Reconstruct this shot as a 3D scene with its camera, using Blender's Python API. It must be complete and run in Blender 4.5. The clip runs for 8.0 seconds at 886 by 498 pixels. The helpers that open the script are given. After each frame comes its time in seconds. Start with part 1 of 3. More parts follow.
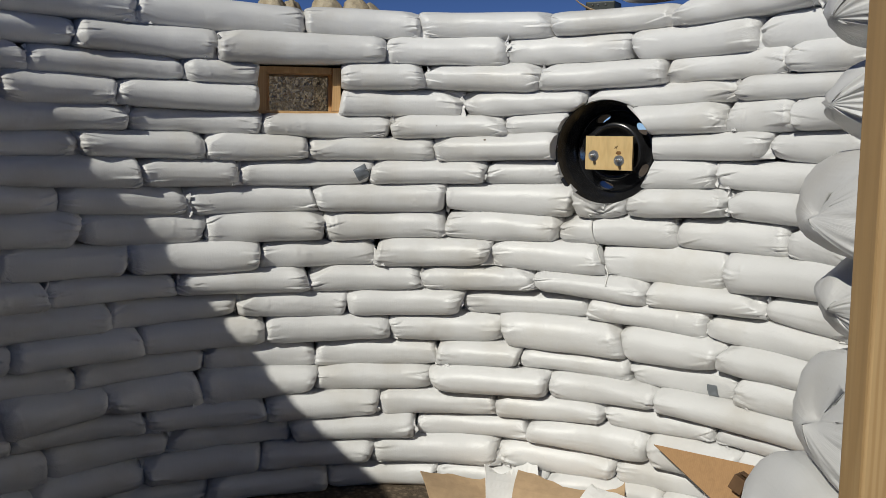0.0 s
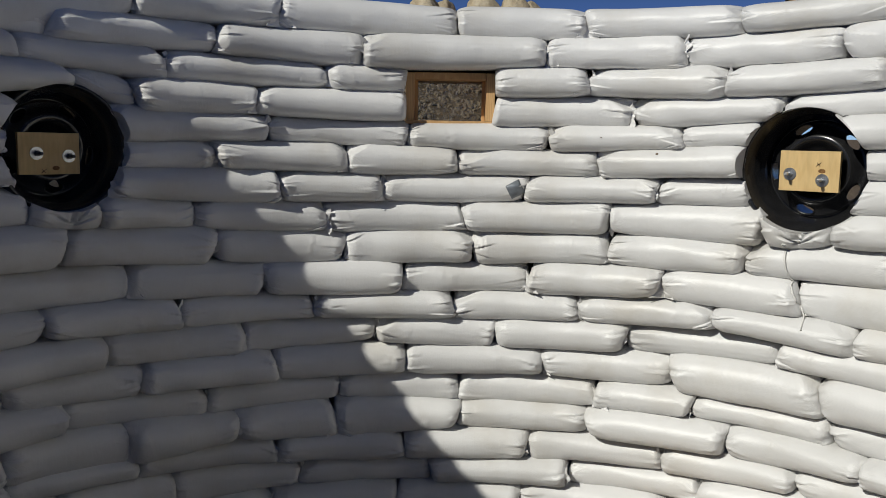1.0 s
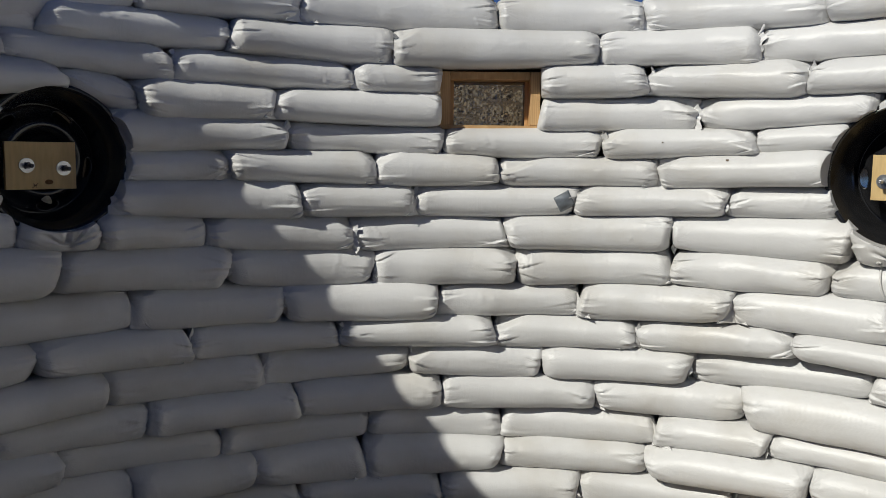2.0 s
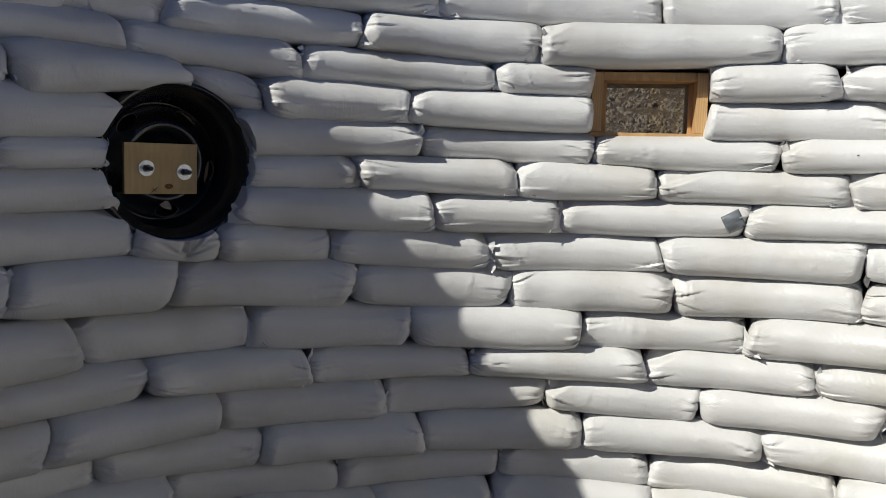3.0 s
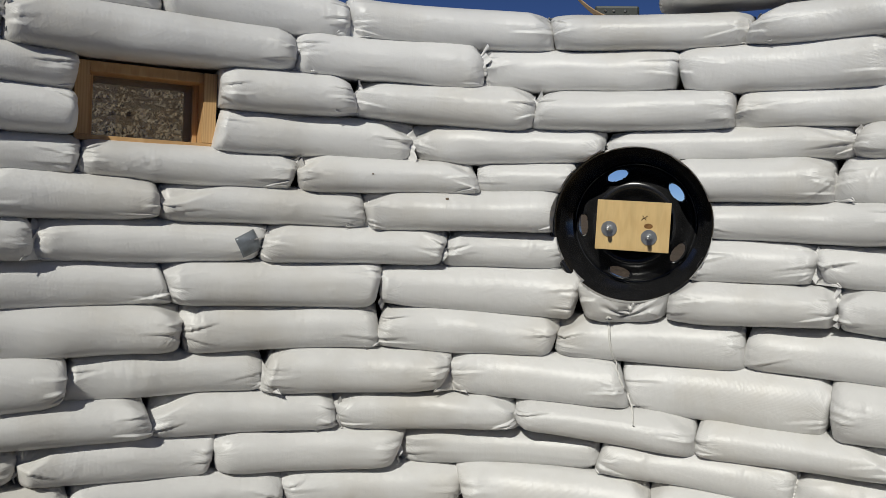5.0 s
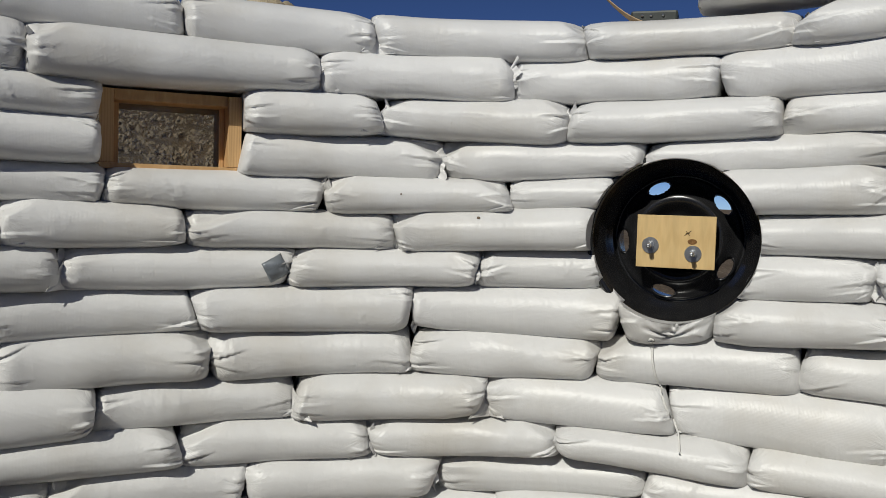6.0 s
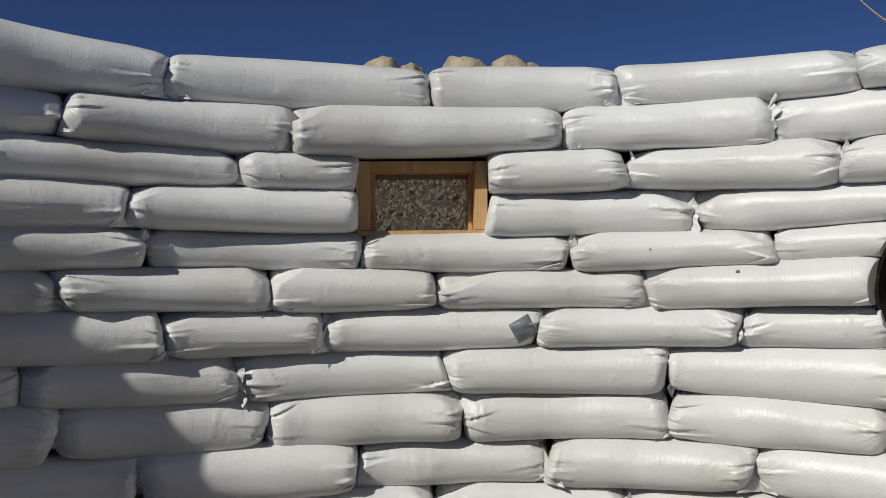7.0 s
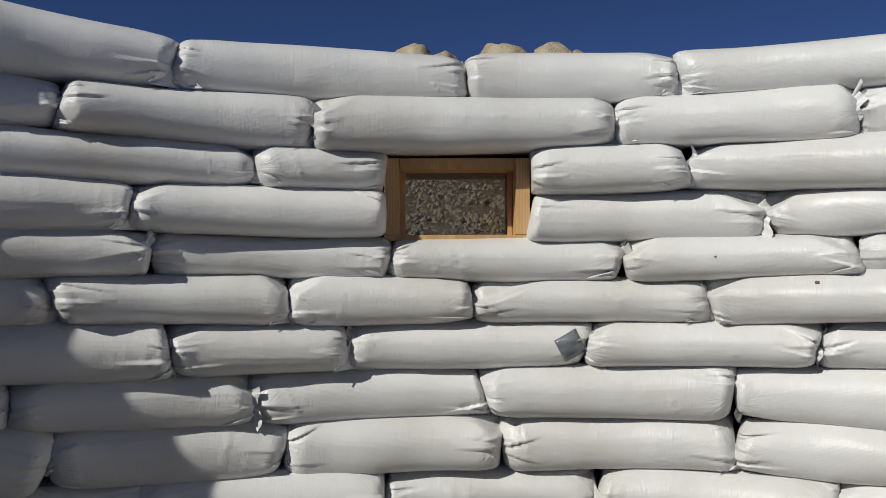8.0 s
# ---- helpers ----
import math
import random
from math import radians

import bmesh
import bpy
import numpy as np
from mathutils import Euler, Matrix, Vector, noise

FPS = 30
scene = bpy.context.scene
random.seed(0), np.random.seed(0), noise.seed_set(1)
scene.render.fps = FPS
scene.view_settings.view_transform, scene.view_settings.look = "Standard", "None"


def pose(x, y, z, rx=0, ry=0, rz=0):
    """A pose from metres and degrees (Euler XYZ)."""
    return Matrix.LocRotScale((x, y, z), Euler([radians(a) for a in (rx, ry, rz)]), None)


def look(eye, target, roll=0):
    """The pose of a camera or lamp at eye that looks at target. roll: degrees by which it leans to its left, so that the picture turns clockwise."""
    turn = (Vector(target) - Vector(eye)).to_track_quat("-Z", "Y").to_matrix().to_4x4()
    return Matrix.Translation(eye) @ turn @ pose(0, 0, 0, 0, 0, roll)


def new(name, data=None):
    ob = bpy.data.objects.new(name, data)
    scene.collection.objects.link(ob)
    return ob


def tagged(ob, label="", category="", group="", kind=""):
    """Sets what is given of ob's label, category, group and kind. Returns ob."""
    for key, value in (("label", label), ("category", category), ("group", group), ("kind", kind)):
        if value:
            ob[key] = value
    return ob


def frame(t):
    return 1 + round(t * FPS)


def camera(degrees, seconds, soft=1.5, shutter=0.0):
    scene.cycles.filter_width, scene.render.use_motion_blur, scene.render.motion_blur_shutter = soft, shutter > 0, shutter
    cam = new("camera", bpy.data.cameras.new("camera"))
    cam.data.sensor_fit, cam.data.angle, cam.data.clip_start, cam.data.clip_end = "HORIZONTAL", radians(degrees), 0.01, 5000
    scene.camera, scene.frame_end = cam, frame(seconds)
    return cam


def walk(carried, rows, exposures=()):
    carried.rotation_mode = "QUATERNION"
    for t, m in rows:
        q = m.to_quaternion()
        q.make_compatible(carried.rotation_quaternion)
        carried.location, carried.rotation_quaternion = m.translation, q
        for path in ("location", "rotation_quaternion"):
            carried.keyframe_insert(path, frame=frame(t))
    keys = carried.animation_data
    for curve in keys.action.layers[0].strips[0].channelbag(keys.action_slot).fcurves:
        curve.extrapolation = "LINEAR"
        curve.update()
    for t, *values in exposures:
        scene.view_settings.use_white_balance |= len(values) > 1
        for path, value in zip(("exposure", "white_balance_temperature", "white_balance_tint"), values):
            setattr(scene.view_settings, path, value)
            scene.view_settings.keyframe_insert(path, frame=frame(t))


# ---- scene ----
cam = camera(55.10, 8.0, soft=0.85)
PATH = [
    (0, (0.000, -0.000, 1.600), (-0.007, 1.979, 1.314), 0.85),
    (0.5, (0.028, 0.194, 1.605), (-0.257, 2.155, 1.335), 0.52),
    (1, (0.035, 0.391, 1.612), (-0.370, 2.331, 1.339), 1.02),
    (1.5, (-0.037, 0.584, 1.608), (-0.365, 2.541, 1.357), 0.83),
    (2, (-0.139, 0.719, 1.597), (-0.570, 2.655, 1.347), 0.51),
    (2.2, (-0.186, 0.760, 1.598), (-0.720, 2.669, 1.334), 0.44),
    (3.3, (-0.290, 1.092, 1.568), (-1.004, 2.948, 1.357), 1.61),
    (3.5, (-0.307, 1.148, 1.558), (-0.890, 3.052, 1.367), 1.49),
    (4, (-0.400, 1.233, 1.583), (-0.513, 3.225, 1.441), 1.63),
    (4.5, (-0.460, 1.305, 1.561), (-0.117, 3.272, 1.446), 3.15),
    (4.7, (-0.456, 1.333, 1.557), (0.028, 3.270, 1.438), 3.98),
    (5.8, (-0.350, 1.395, 1.576), (0.148, 3.327, 1.434), 2.39),
    (6, (-0.321, 1.417, 1.591), (0.023, 3.383, 1.475), 1.94),
    (6.5, (-0.234, 1.435, 1.619), (-0.350, 3.432, 1.596), 0.85),
    (7, (-0.202, 1.466, 1.614), (-0.538, 3.437, 1.607), -0.47),
    (7.5, (-0.230, 1.560, 1.606), (-0.603, 3.525, 1.613), -0.05),
    (8, (-0.269, 1.684, 1.610), (-0.663, 3.645, 1.622), -0.27),
]
EXPOSURES = [(0.0, -0.06, 6620, 5), (1.5, 0.04, 6620, 5), (2.2, 0.06, 6620, 5), (3.3, 0.45, 6620, 5), (3.7, 0.34, 6620, 5), (4.5, -0.17, 6620, 5), (6.0, -0.12, 6620, 5), (6.5, -0.06, 6620, 5), (8.0, 0.02, 6620, 5)]
walk(cam, [(t, look(eye, target, roll)) for t, eye, target, roll in PATH], EXPOSURES)

# ---- light ----
SUN_FROM, SUN_UP = 232.6, 37.3
world = bpy.data.worlds.new("sky")
scene.world = world
world.use_nodes = True
wn = world.node_tree.nodes
sky = wn.new("ShaderNodeTexSky")
sky.sky_type = "NISHITA"
sky.sun_disc = False
sky.sun_elevation = radians(SUN_UP)
sky.sun_rotation = radians(90.0 - SUN_FROM)
sky.altitude, sky.air_density, sky.dust_density, sky.ozone_density = 3000, 0.42, 0.0, 3.0
wn["Background"].inputs["Strength"].default_value = 0.066
deep = wn.new("ShaderNodeHueSaturation")
deep.inputs["Hue"].default_value = 0.512
deep.inputs["Saturation"].default_value = 1.12
world.node_tree.links.new(sky.outputs["Color"], deep.inputs["Color"])
world.node_tree.links.new(deep.outputs["Color"], wn["Background"].inputs["Color"])
sun = new("sun", bpy.data.lights.new("sun", "SUN"))
sun.data.energy, sun.data.angle, sun.data.color = 3.5, radians(0.6), (1.0, 0.965, 0.915)
sd = Vector((math.cos(radians(SUN_FROM)) * math.cos(radians(SUN_UP)), math.sin(radians(SUN_FROM)) * math.cos(radians(SUN_UP)), math.sin(radians(SUN_UP))))
sun.matrix_world = look(sd * 30, (0, 0, 0))


# ---- materials ----
class Mat:
    """A small wrapper round one node material."""

    def __init__(self, name, color, rough=0.6, metal=0.0, spec=0.5):
        self.m = bpy.data.materials.new(name)
        self.m.use_nodes = True
        self.nt = self.m.node_tree
        self.b = self.nt.nodes["Principled BSDF"]
        self.b.inputs["Base Color"].default_value = (*color, 1)
        self.b.inputs["Roughness"].default_value = rough
        self.b.inputs["Metallic"].default_value = metal
        self.b.inputs["Specular IOR Level"].default_value = spec
        self.normal = None

    def node(self, kind, **values):
        n = self.nt.nodes.new(kind)
        for key, v in values.items():
            n.inputs[key.replace("_", " ")].default_value = v
        return n

    def link(self, a, b):
        self.nt.links.new(a, b)

    def coords(self, which="Object", scale=(1, 1, 1), turn=(0, 0, 0)):
        tc = self.node("ShaderNodeTexCoord")
        mp = self.node("ShaderNodeMapping")
        mp.inputs["Scale"].default_value = scale
        mp.inputs["Rotation"].default_value = turn
        self.link(tc.outputs[which], mp.inputs["Vector"])
        return mp.outputs["Vector"]

    def noise(self, vec, scale, detail=4.0, rough=0.55, distort=0.0):
        n = self.node("ShaderNodeTexNoise", Scale=scale, Detail=detail, Roughness=rough, Distortion=distort)
        self.link(vec, n.inputs["Vector"])
        return n.outputs["Fac"]

    def ramp(self, fac, stops):
        r = self.node("ShaderNodeValToRGB")
        e = r.color_ramp.elements
        while len(e) < len(stops):
            e.new(0.5)
        for el, (p, c) in zip(e, stops):
            el.position, el.color = p, (*c, 1)
        self.link(fac, r.inputs["Fac"])
        return r.outputs["Color"]

    def mix(self, a, b, fac, mode="MIX"):
        n = self.nt.nodes.new("ShaderNodeMix")
        n.data_type, n.blend_type = "RGBA", mode
        for sock, v in ((n.inputs["Factor"], fac), (n.inputs["A"], a), (n.inputs["B"], b)):
            if isinstance(v, bpy.types.NodeSocket):
                self.link(v, sock)
            elif isinstance(v, (int, float)):
                sock.default_value = v
            else:
                sock.default_value = (*v, 1)
        return n.outputs["Result"]

    def color(self, sock):
        self.link(sock, self.b.inputs["Base Color"])

    def bump(self, height, strength, distance):
        n = self.node("ShaderNodeBump", Strength=strength, Distance=distance)
        self.link(height, n.inputs["Height"])
        if self.normal is not None:
            self.link(self.normal, n.inputs["Normal"])
        self.normal = n.outputs["Normal"]
        self.link(self.normal, self.b.inputs["Normal"])

    def varied(self, amount):
        """A factor round 1 that differs from object to object."""
        info = self.node("ShaderNodeObjectInfo")
        mr = self.node("ShaderNodeMapRange", To_Min=1 - amount, To_Max=1 + amount * 0.4)
        self.link(info.outputs["Random"], mr.inputs["Value"])
        return mr.outputs["Result"]


def make_fabric():
    k = Mat("woven_bag_fabric", (0.74, 0.735, 0.72), 0.42)
    uv = k.coords("UV")
    ob = k.coords("Object")
    broad = k.noise(ob, 3.2, 4)
    dust = k.ramp(broad, [(0.30, (0.60, 0.58, 0.545)), (0.50, (0.67, 0.665, 0.655)), (0.8, (0.70, 0.695, 0.69))])
    specks = k.ramp(k.noise(ob, 60, 3, 0.7), [(0.0, (1, 1, 1)), (0.70, (1, 1, 1)), (0.80, (0.87, 0.85, 0.81))])
    c = k.mix(dust, specks, 1.0, "MULTIPLY")
    tone = k.varied(0.07)
    comb = k.node("ShaderNodeCombineColor")
    for ch in ("Red", "Green", "Blue"):
        k.link(tone, comb.inputs[ch])
    k.color(k.mix(c, comb.outputs["Color"], 1.0, "MULTIPLY"))
    # the weave: flat tapes about 3 mm wide crossing each other
    warp = k.node("ShaderNodeTexWave", Scale=105.0, Distortion=0.6, Detail=1.0)
    warp.bands_direction = "X"
    k.link(uv, warp.inputs["Vector"])
    weft = k.node("ShaderNodeTexWave", Scale=105.0, Distortion=0.6, Detail=1.0)
    weft.bands_direction = "Y"
    k.link(uv, weft.inputs["Vector"])
    weave = k.mix(warp.outputs["Color"], weft.outputs["Color"], 0.5)
    k.bump(weave, 0.12, 0.0012)
    # creases across the bag, and soft dents
    crease = k.noise(k.coords("UV", (26, 5, 1)), 1.0, 5, 0.62, 0.5)
    k.bump(k.ramp(crease, [(0.36, (0, 0, 0)), (0.5, (0.5, 0.5, 0.5)), (0.70, (1, 1, 1))]), 0.13, 0.004)
    k.bump(k.noise(k.coords("UV", (9, 14, 1)), 1.0, 4, 0.6, 1.0), 0.22, 0.008)
    # fine gathers at the bag ends, running out from the neck
    nk = k.node("ShaderNodeUVMap")
    nk.uv_map = "Neck"
    mp = k.node("ShaderNodeMapping")
    mp.inputs["Scale"].default_value = (12, 3.2, 1)
    k.link(nk.outputs["UV"], mp.inputs["Vector"])
    gather = k.noise(mp.outputs["Vector"], 1.0, 3, 0.5, 0.3)
    ridges = k.node("ShaderNodeMath")
    ridges.operation = "PINGPONG"
    ridges.inputs[1].default_value = 0.11
    k.link(gather, ridges.inputs[0])
    sep = k.node("ShaderNodeSeparateXYZ")
    k.link(nk.outputs["UV"], sep.inputs["Vector"])
    fade = k.node("ShaderNodeMapRange", From_Min=0.012, From_Max=0.085, To_Min=1.0, To_Max=0.0)
    fade.interpolation_type = "SMOOTHSTEP"
    k.link(sep.outputs["X"], fade.inputs["Value"])
    both = k.node("ShaderNodeMath")
    both.operation = "MULTIPLY"
    k.link(ridges.outputs[0], both.inputs[0])
    k.link(fade.outputs["Result"], both.inputs[1])
    mq = k.node("ShaderNodeMapping")
    mq.inputs["Scale"].default_value = (4, 0.9, 1)
    k.link(nk.outputs["UV"], mq.inputs["Vector"])
    patchy = k.node("ShaderNodeMapRange", From_Min=0.36, From_Max=0.62, To_Min=0.1, To_Max=1.25)
    k.link(k.noise(mq.outputs["Vector"], 1.0, 2), patchy.inputs["Value"])
    some = k.node("ShaderNodeMath")
    some.operation = "MULTIPLY"
    k.link(both.outputs[0], some.inputs[0])
    k.link(patchy.outputs["Result"], some.inputs[1])
    k.bump(some.outputs[0], 0.20, 0.045)
    rr = k.node("ShaderNodeMapRange", To_Min=0.35, To_Max=0.49)
    k.link(broad, rr.inputs["Value"])
    k.link(rr.outputs["Result"], k.b.inputs["Roughness"])
    return k.m


def make_timber(name, light, dark, turn=(0, 0, 0), rough=0.6):
    k = Mat(name, light, rough, spec=0.3)
    v = k.coords("Object", (22, 22, 1.6), turn)
    grain = k.noise(v, 1.6, 6, 0.6, 1.2)
    w = k.node("ShaderNodeTexWave", Scale=2.2, Distortion=5.0, Detail=3.0, Detail_Scale=1.2)
    w.bands_direction = "X"
    k.link(v, w.inputs["Vector"])
    g = k.ramp(w.outputs["Fac"], [(0.1, dark), (0.75, light)])
    fine = k.ramp(grain, [(0.3, tuple(c * 0.72 for c in light)), (0.62, light)])
    k.color(k.mix(g, fine, 0.55))
    k.bump(grain, 0.25, 0.002)
    return k.m


def make_ground():
    k = Mat("desert_gravel", (0.2, 0.16, 0.12), 0.95, spec=0.15)
    v = k.coords("Object")
    big = k.ramp(k.noise(v, 0.9, 6), [(0.32, (0.13, 0.10, 0.073)), (0.68, (0.24, 0.19, 0.14))])
    vo = k.node("ShaderNodeTexVoronoi", Scale=34.0)
    k.link(v, vo.inputs["Vector"])
    stones = k.ramp(vo.outputs["Distance"], [(0.05, (1.3, 1.25, 1.2)), (0.5, (0.45, 0.43, 0.4))])
    k.color(k.mix(big, stones, 0.75, "MULTIPLY"))
    k.bump(vo.outputs["Distance"], -0.9, 0.02)
    k.bump(k.noise(v, 18, 6, 0.7), 0.8, 0.03)
    return k.m


def make_rock():
    k = Mat("tan_sandstone", (0.38, 0.31, 0.21), 0.9, spec=0.2)
    v = k.coords("Object")
    k.color(k.ramp(k.noise(v, 14, 7, 0.65), [(0.3, (0.24, 0.185, 0.12)), (0.5, (0.42, 0.345, 0.235)), (0.7, (0.52, 0.45, 0.33))]))
    k.bump(k.noise(v, 45, 7, 0.7), 0.9, 0.012)
    return k.m


def make_plain(name, color, rough, metal=0.0, spec=0.5, grain=40.0, depth=0.12, spread=0.2):
    k = Mat(name, color, rough, metal, spec)
    n = k.noise(k.coords("Object"), grain, 5, 0.6)
    lo = tuple(c * (1 - spread) for c in color)
    hi = tuple(min(1, c * (1 + spread * 0.6)) for c in color)
    k.color(k.ramp(n, [(0.3, lo), (0.7, hi)]))
    k.bump(n, depth, 0.003)
    return k.m


def make_pane():
    k = Mat("window_glass", (0.9, 0.93, 0.92), 0.03)
    nt = k.nt
    clear = nt.nodes.new("ShaderNodeBsdfTransparent")
    clear.inputs["Color"].default_value = (0.84, 0.84, 0.80, 1)
    shine = nt.nodes.new("ShaderNodeBsdfGlossy")
    shine.inputs["Roughness"].default_value = 0.02
    fres = nt.nodes.new("ShaderNodeFresnel")
    fres.inputs["IOR"].default_value = 1.3
    mixed = nt.nodes.new("ShaderNodeMixShader")
    nt.links.new(fres.outputs[0], mixed.inputs[0])
    nt.links.new(clear.outputs[0], mixed.inputs[1])
    nt.links.new(shine.outputs[0], mixed.inputs[2])
    # a thin tan diffuse layer, uneven by noise, that pales the view behind
    film = nt.nodes.new("ShaderNodeBsdfDiffuse")
    film.inputs["Color"].default_value = (0.50, 0.44, 0.35, 1)
    veiled = nt.nodes.new("ShaderNodeMixShader")
    amount = k.node("ShaderNodeMapRange", From_Min=0.3, From_Max=0.7, To_Min=0.10, To_Max=0.24)
    k.link(k.noise(k.coords("Object"), 16, 5, 0.6), amount.inputs["Value"])
    k.link(amount.outputs["Result"], veiled.inputs[0])
    k.link(mixed.outputs[0], veiled.inputs[1])
    k.link(film.outputs[0], veiled.inputs[2])
    k.link(veiled.outputs[0], nt.nodes["Material Output"].inputs["Surface"])
    return k.m


FABRIC = make_fabric()
GROUND = make_ground()
ROCK = make_rock()
PEBBLE = make_plain("brown_pebbles", (0.27, 0.22, 0.165), 0.9, 0.0, 0.2, 22, 0.3, 0.5)
EARTH = make_plain("packed_earth", (0.16, 0.12, 0.09), 0.95, spec=0.1, grain=25)
PINE = make_timber("pine_window_wood", (0.60, 0.38, 0.18), (0.45, 0.25, 0.10))
PINE_FLAT = make_timber("pine_window_wood_level", (0.60, 0.38, 0.18), (0.45, 0.25, 0.10), (0, radians(90), 0))
POST_WOOD = make_timber("fir_post_wood", (0.52, 0.35, 0.17), (0.36, 0.21, 0.085))
PLY = make_timber("pale_plywood", (0.66, 0.47, 0.22), (0.58, 0.39, 0.17), (0, radians(90), 0), 0.55)
BOARD_WOOD = make_timber("brown_plywood", (0.38, 0.22, 0.10), (0.345, 0.195, 0.088), (radians(90), 0, 0))
BLACK = make_plain("black_rim_enamel", (0.015, 0.015, 0.016), 0.20, 0.0, 0.6, 30, 0.06, 0.3)
BLOCKER_BLACK = make_plain("matt_black_blocker", (0.010, 0.010, 0.010), 0.45, 0.0, 0.4, 40, 0.15, 0.3)
STEEL = make_plain("galvanised_steel", (0.55, 0.56, 0.57), 0.32, 1.0, 0.5, 90, 0.05, 0.15)
DARK_STEEL = make_plain("dark_bolt_steel", (0.10, 0.10, 0.11), 0.4, 0.9, 0.5, 90, 0.1, 0.2)
TAPE = make_plain("grey_duct_tape", (0.21, 0.23, 0.25), 0.35, 0.3, 0.5, 50, 0.2, 0.2)
CARD = make_plain("corrugated_card", (0.47, 0.33, 0.20), 0.85, 0.0, 0.2, 18, 0.2, 0.14)
CARD_DARK = make_plain("brown_card", (0.13, 0.075, 0.04), 0.8, 0.0, 0.2, 18, 0.2, 0.2)
PAPER = make_plain("white_paper_sack", (0.78, 0.77, 0.75), 0.7, 0.0, 0.3, 12, 0.3, 0.08)
TWINE = make_plain("white_twine", (0.70, 0.69, 0.66), 0.7, 0.0, 0.3, 200, 0.3, 0.15)
INK = make_plain("pencil_mark", (0.09, 0.06, 0.03), 0.8, 0.0, 0.2)
KNOT = make_plain("wood_knot", (0.20, 0.10, 0.035), 0.7, 0.0, 0.2, 120, 0.2, 0.4)
BOX_GREY = make_plain("dark_olive_metal", (0.035, 0.040, 0.036), 0.5, 0.2, 0.4)
LEAF = make_plain("dry_leaf", (0.42, 0.37, 0.27), 0.8, 0.0, 0.2, 60, 0.2, 0.3)
GLASS = make_pane()

# ---- the round wall's circle ----
CX, CY, R = -0.2507, 1.9467, 1.73
FLOOR = -0.04
RIMS = [(59.6, 1.507, 0.230), (148.6, 1.537, 0.221)]


def ring(deg, r, z):
    return Vector((CX + r * math.cos(radians(deg)), CY + r * math.sin(radians(deg)), z))


def facing(deg, r, z):
    """A pose on the wall: x along it, y towards the room, z up."""
    m = Matrix.Rotation(radians(deg + 90), 4, "Z")
    m.translation = ring(deg, r, z)
    return m


def mesh_of(name, bm, material, smooth=False):
    me = bpy.data.meshes.new(name)
    bmesh.ops.recalc_face_normals(bm, faces=bm.faces)
    bm.to_mesh(me)
    bm.free()
    me.materials.append(material)
    if smooth:
        me.shade_smooth()
    return me


def part(name, bm, material, parent=None, label="", smooth=False):
    ob = new(name, mesh_of(name, bm, material, smooth))
    if parent is not None:
        ob.parent = parent
    return tagged(ob, label)


def thing(name, m, label, category, group="", kind=""):
    ob = new(name)
    ob.matrix_world = m
    return tagged(ob, label, category, group, kind)


def box(bm, lo, hi, bevel=0.0, m=Matrix()):
    size = [h - l for l, h in zip(lo, hi)]
    mid = [(h + l) / 2 for l, h in zip(lo, hi)]
    vs = bmesh.ops.create_cube(bm, size=1, matrix=m @ Matrix.Translation(mid) @ Matrix.Diagonal((*size, 1)))["verts"]
    if bevel:
        es = list({e for v in vs for e in v.link_edges})
        bmesh.ops.bevel(bm, geom=es, offset=bevel, segments=2, affect="EDGES", profile=0.6)
    return bm


def lathe(bm, profile, steps, m=Matrix(), closed=False):
    """Turn (radius, along) pairs round the y axis."""
    rings = []
    for r, y in profile:
        rings.append([bm.verts.new(m @ Vector((r * math.cos(a), y, r * math.sin(a)))) for a in np.linspace(0, 2 * math.pi, steps, endpoint=False)])
    pairs = list(zip(rings, rings[1:])) + ([(rings[-1], rings[0])] if closed else [])
    for a, b in pairs:
        for i in range(steps):
            j = (i + 1) % steps
            bm.faces.new((a[i], a[j], b[j], b[i]))
    return bm


def tube(bm, points, radius, sides=6):
    prev = None
    for i, p in enumerate(points):
        a = points[max(i - 1, 0)]
        b = points[min(i + 1, len(points) - 1)]
        d = (b - a).normalized()
        s = d.orthogonal().normalized()
        t = d.cross(s)
        cur = [bm.verts.new(p + radius * (s * math.cos(k * 2 * math.pi / sides) + t * math.sin(k * 2 * math.pi / sides))) for k in range(sides)]
        if prev:
            for k in range(sides):
                bm.faces.new((prev[k], prev[(k + 1) % sides], cur[(k + 1) % sides], cur[k]))
        prev = cur
    return bm


# ---- ground: one sheet, flat inside, banked up behind the window ----
def smooth01(x):
    x = np.clip(x, 0, 1)
    return x * x * (3 - 2 * x)


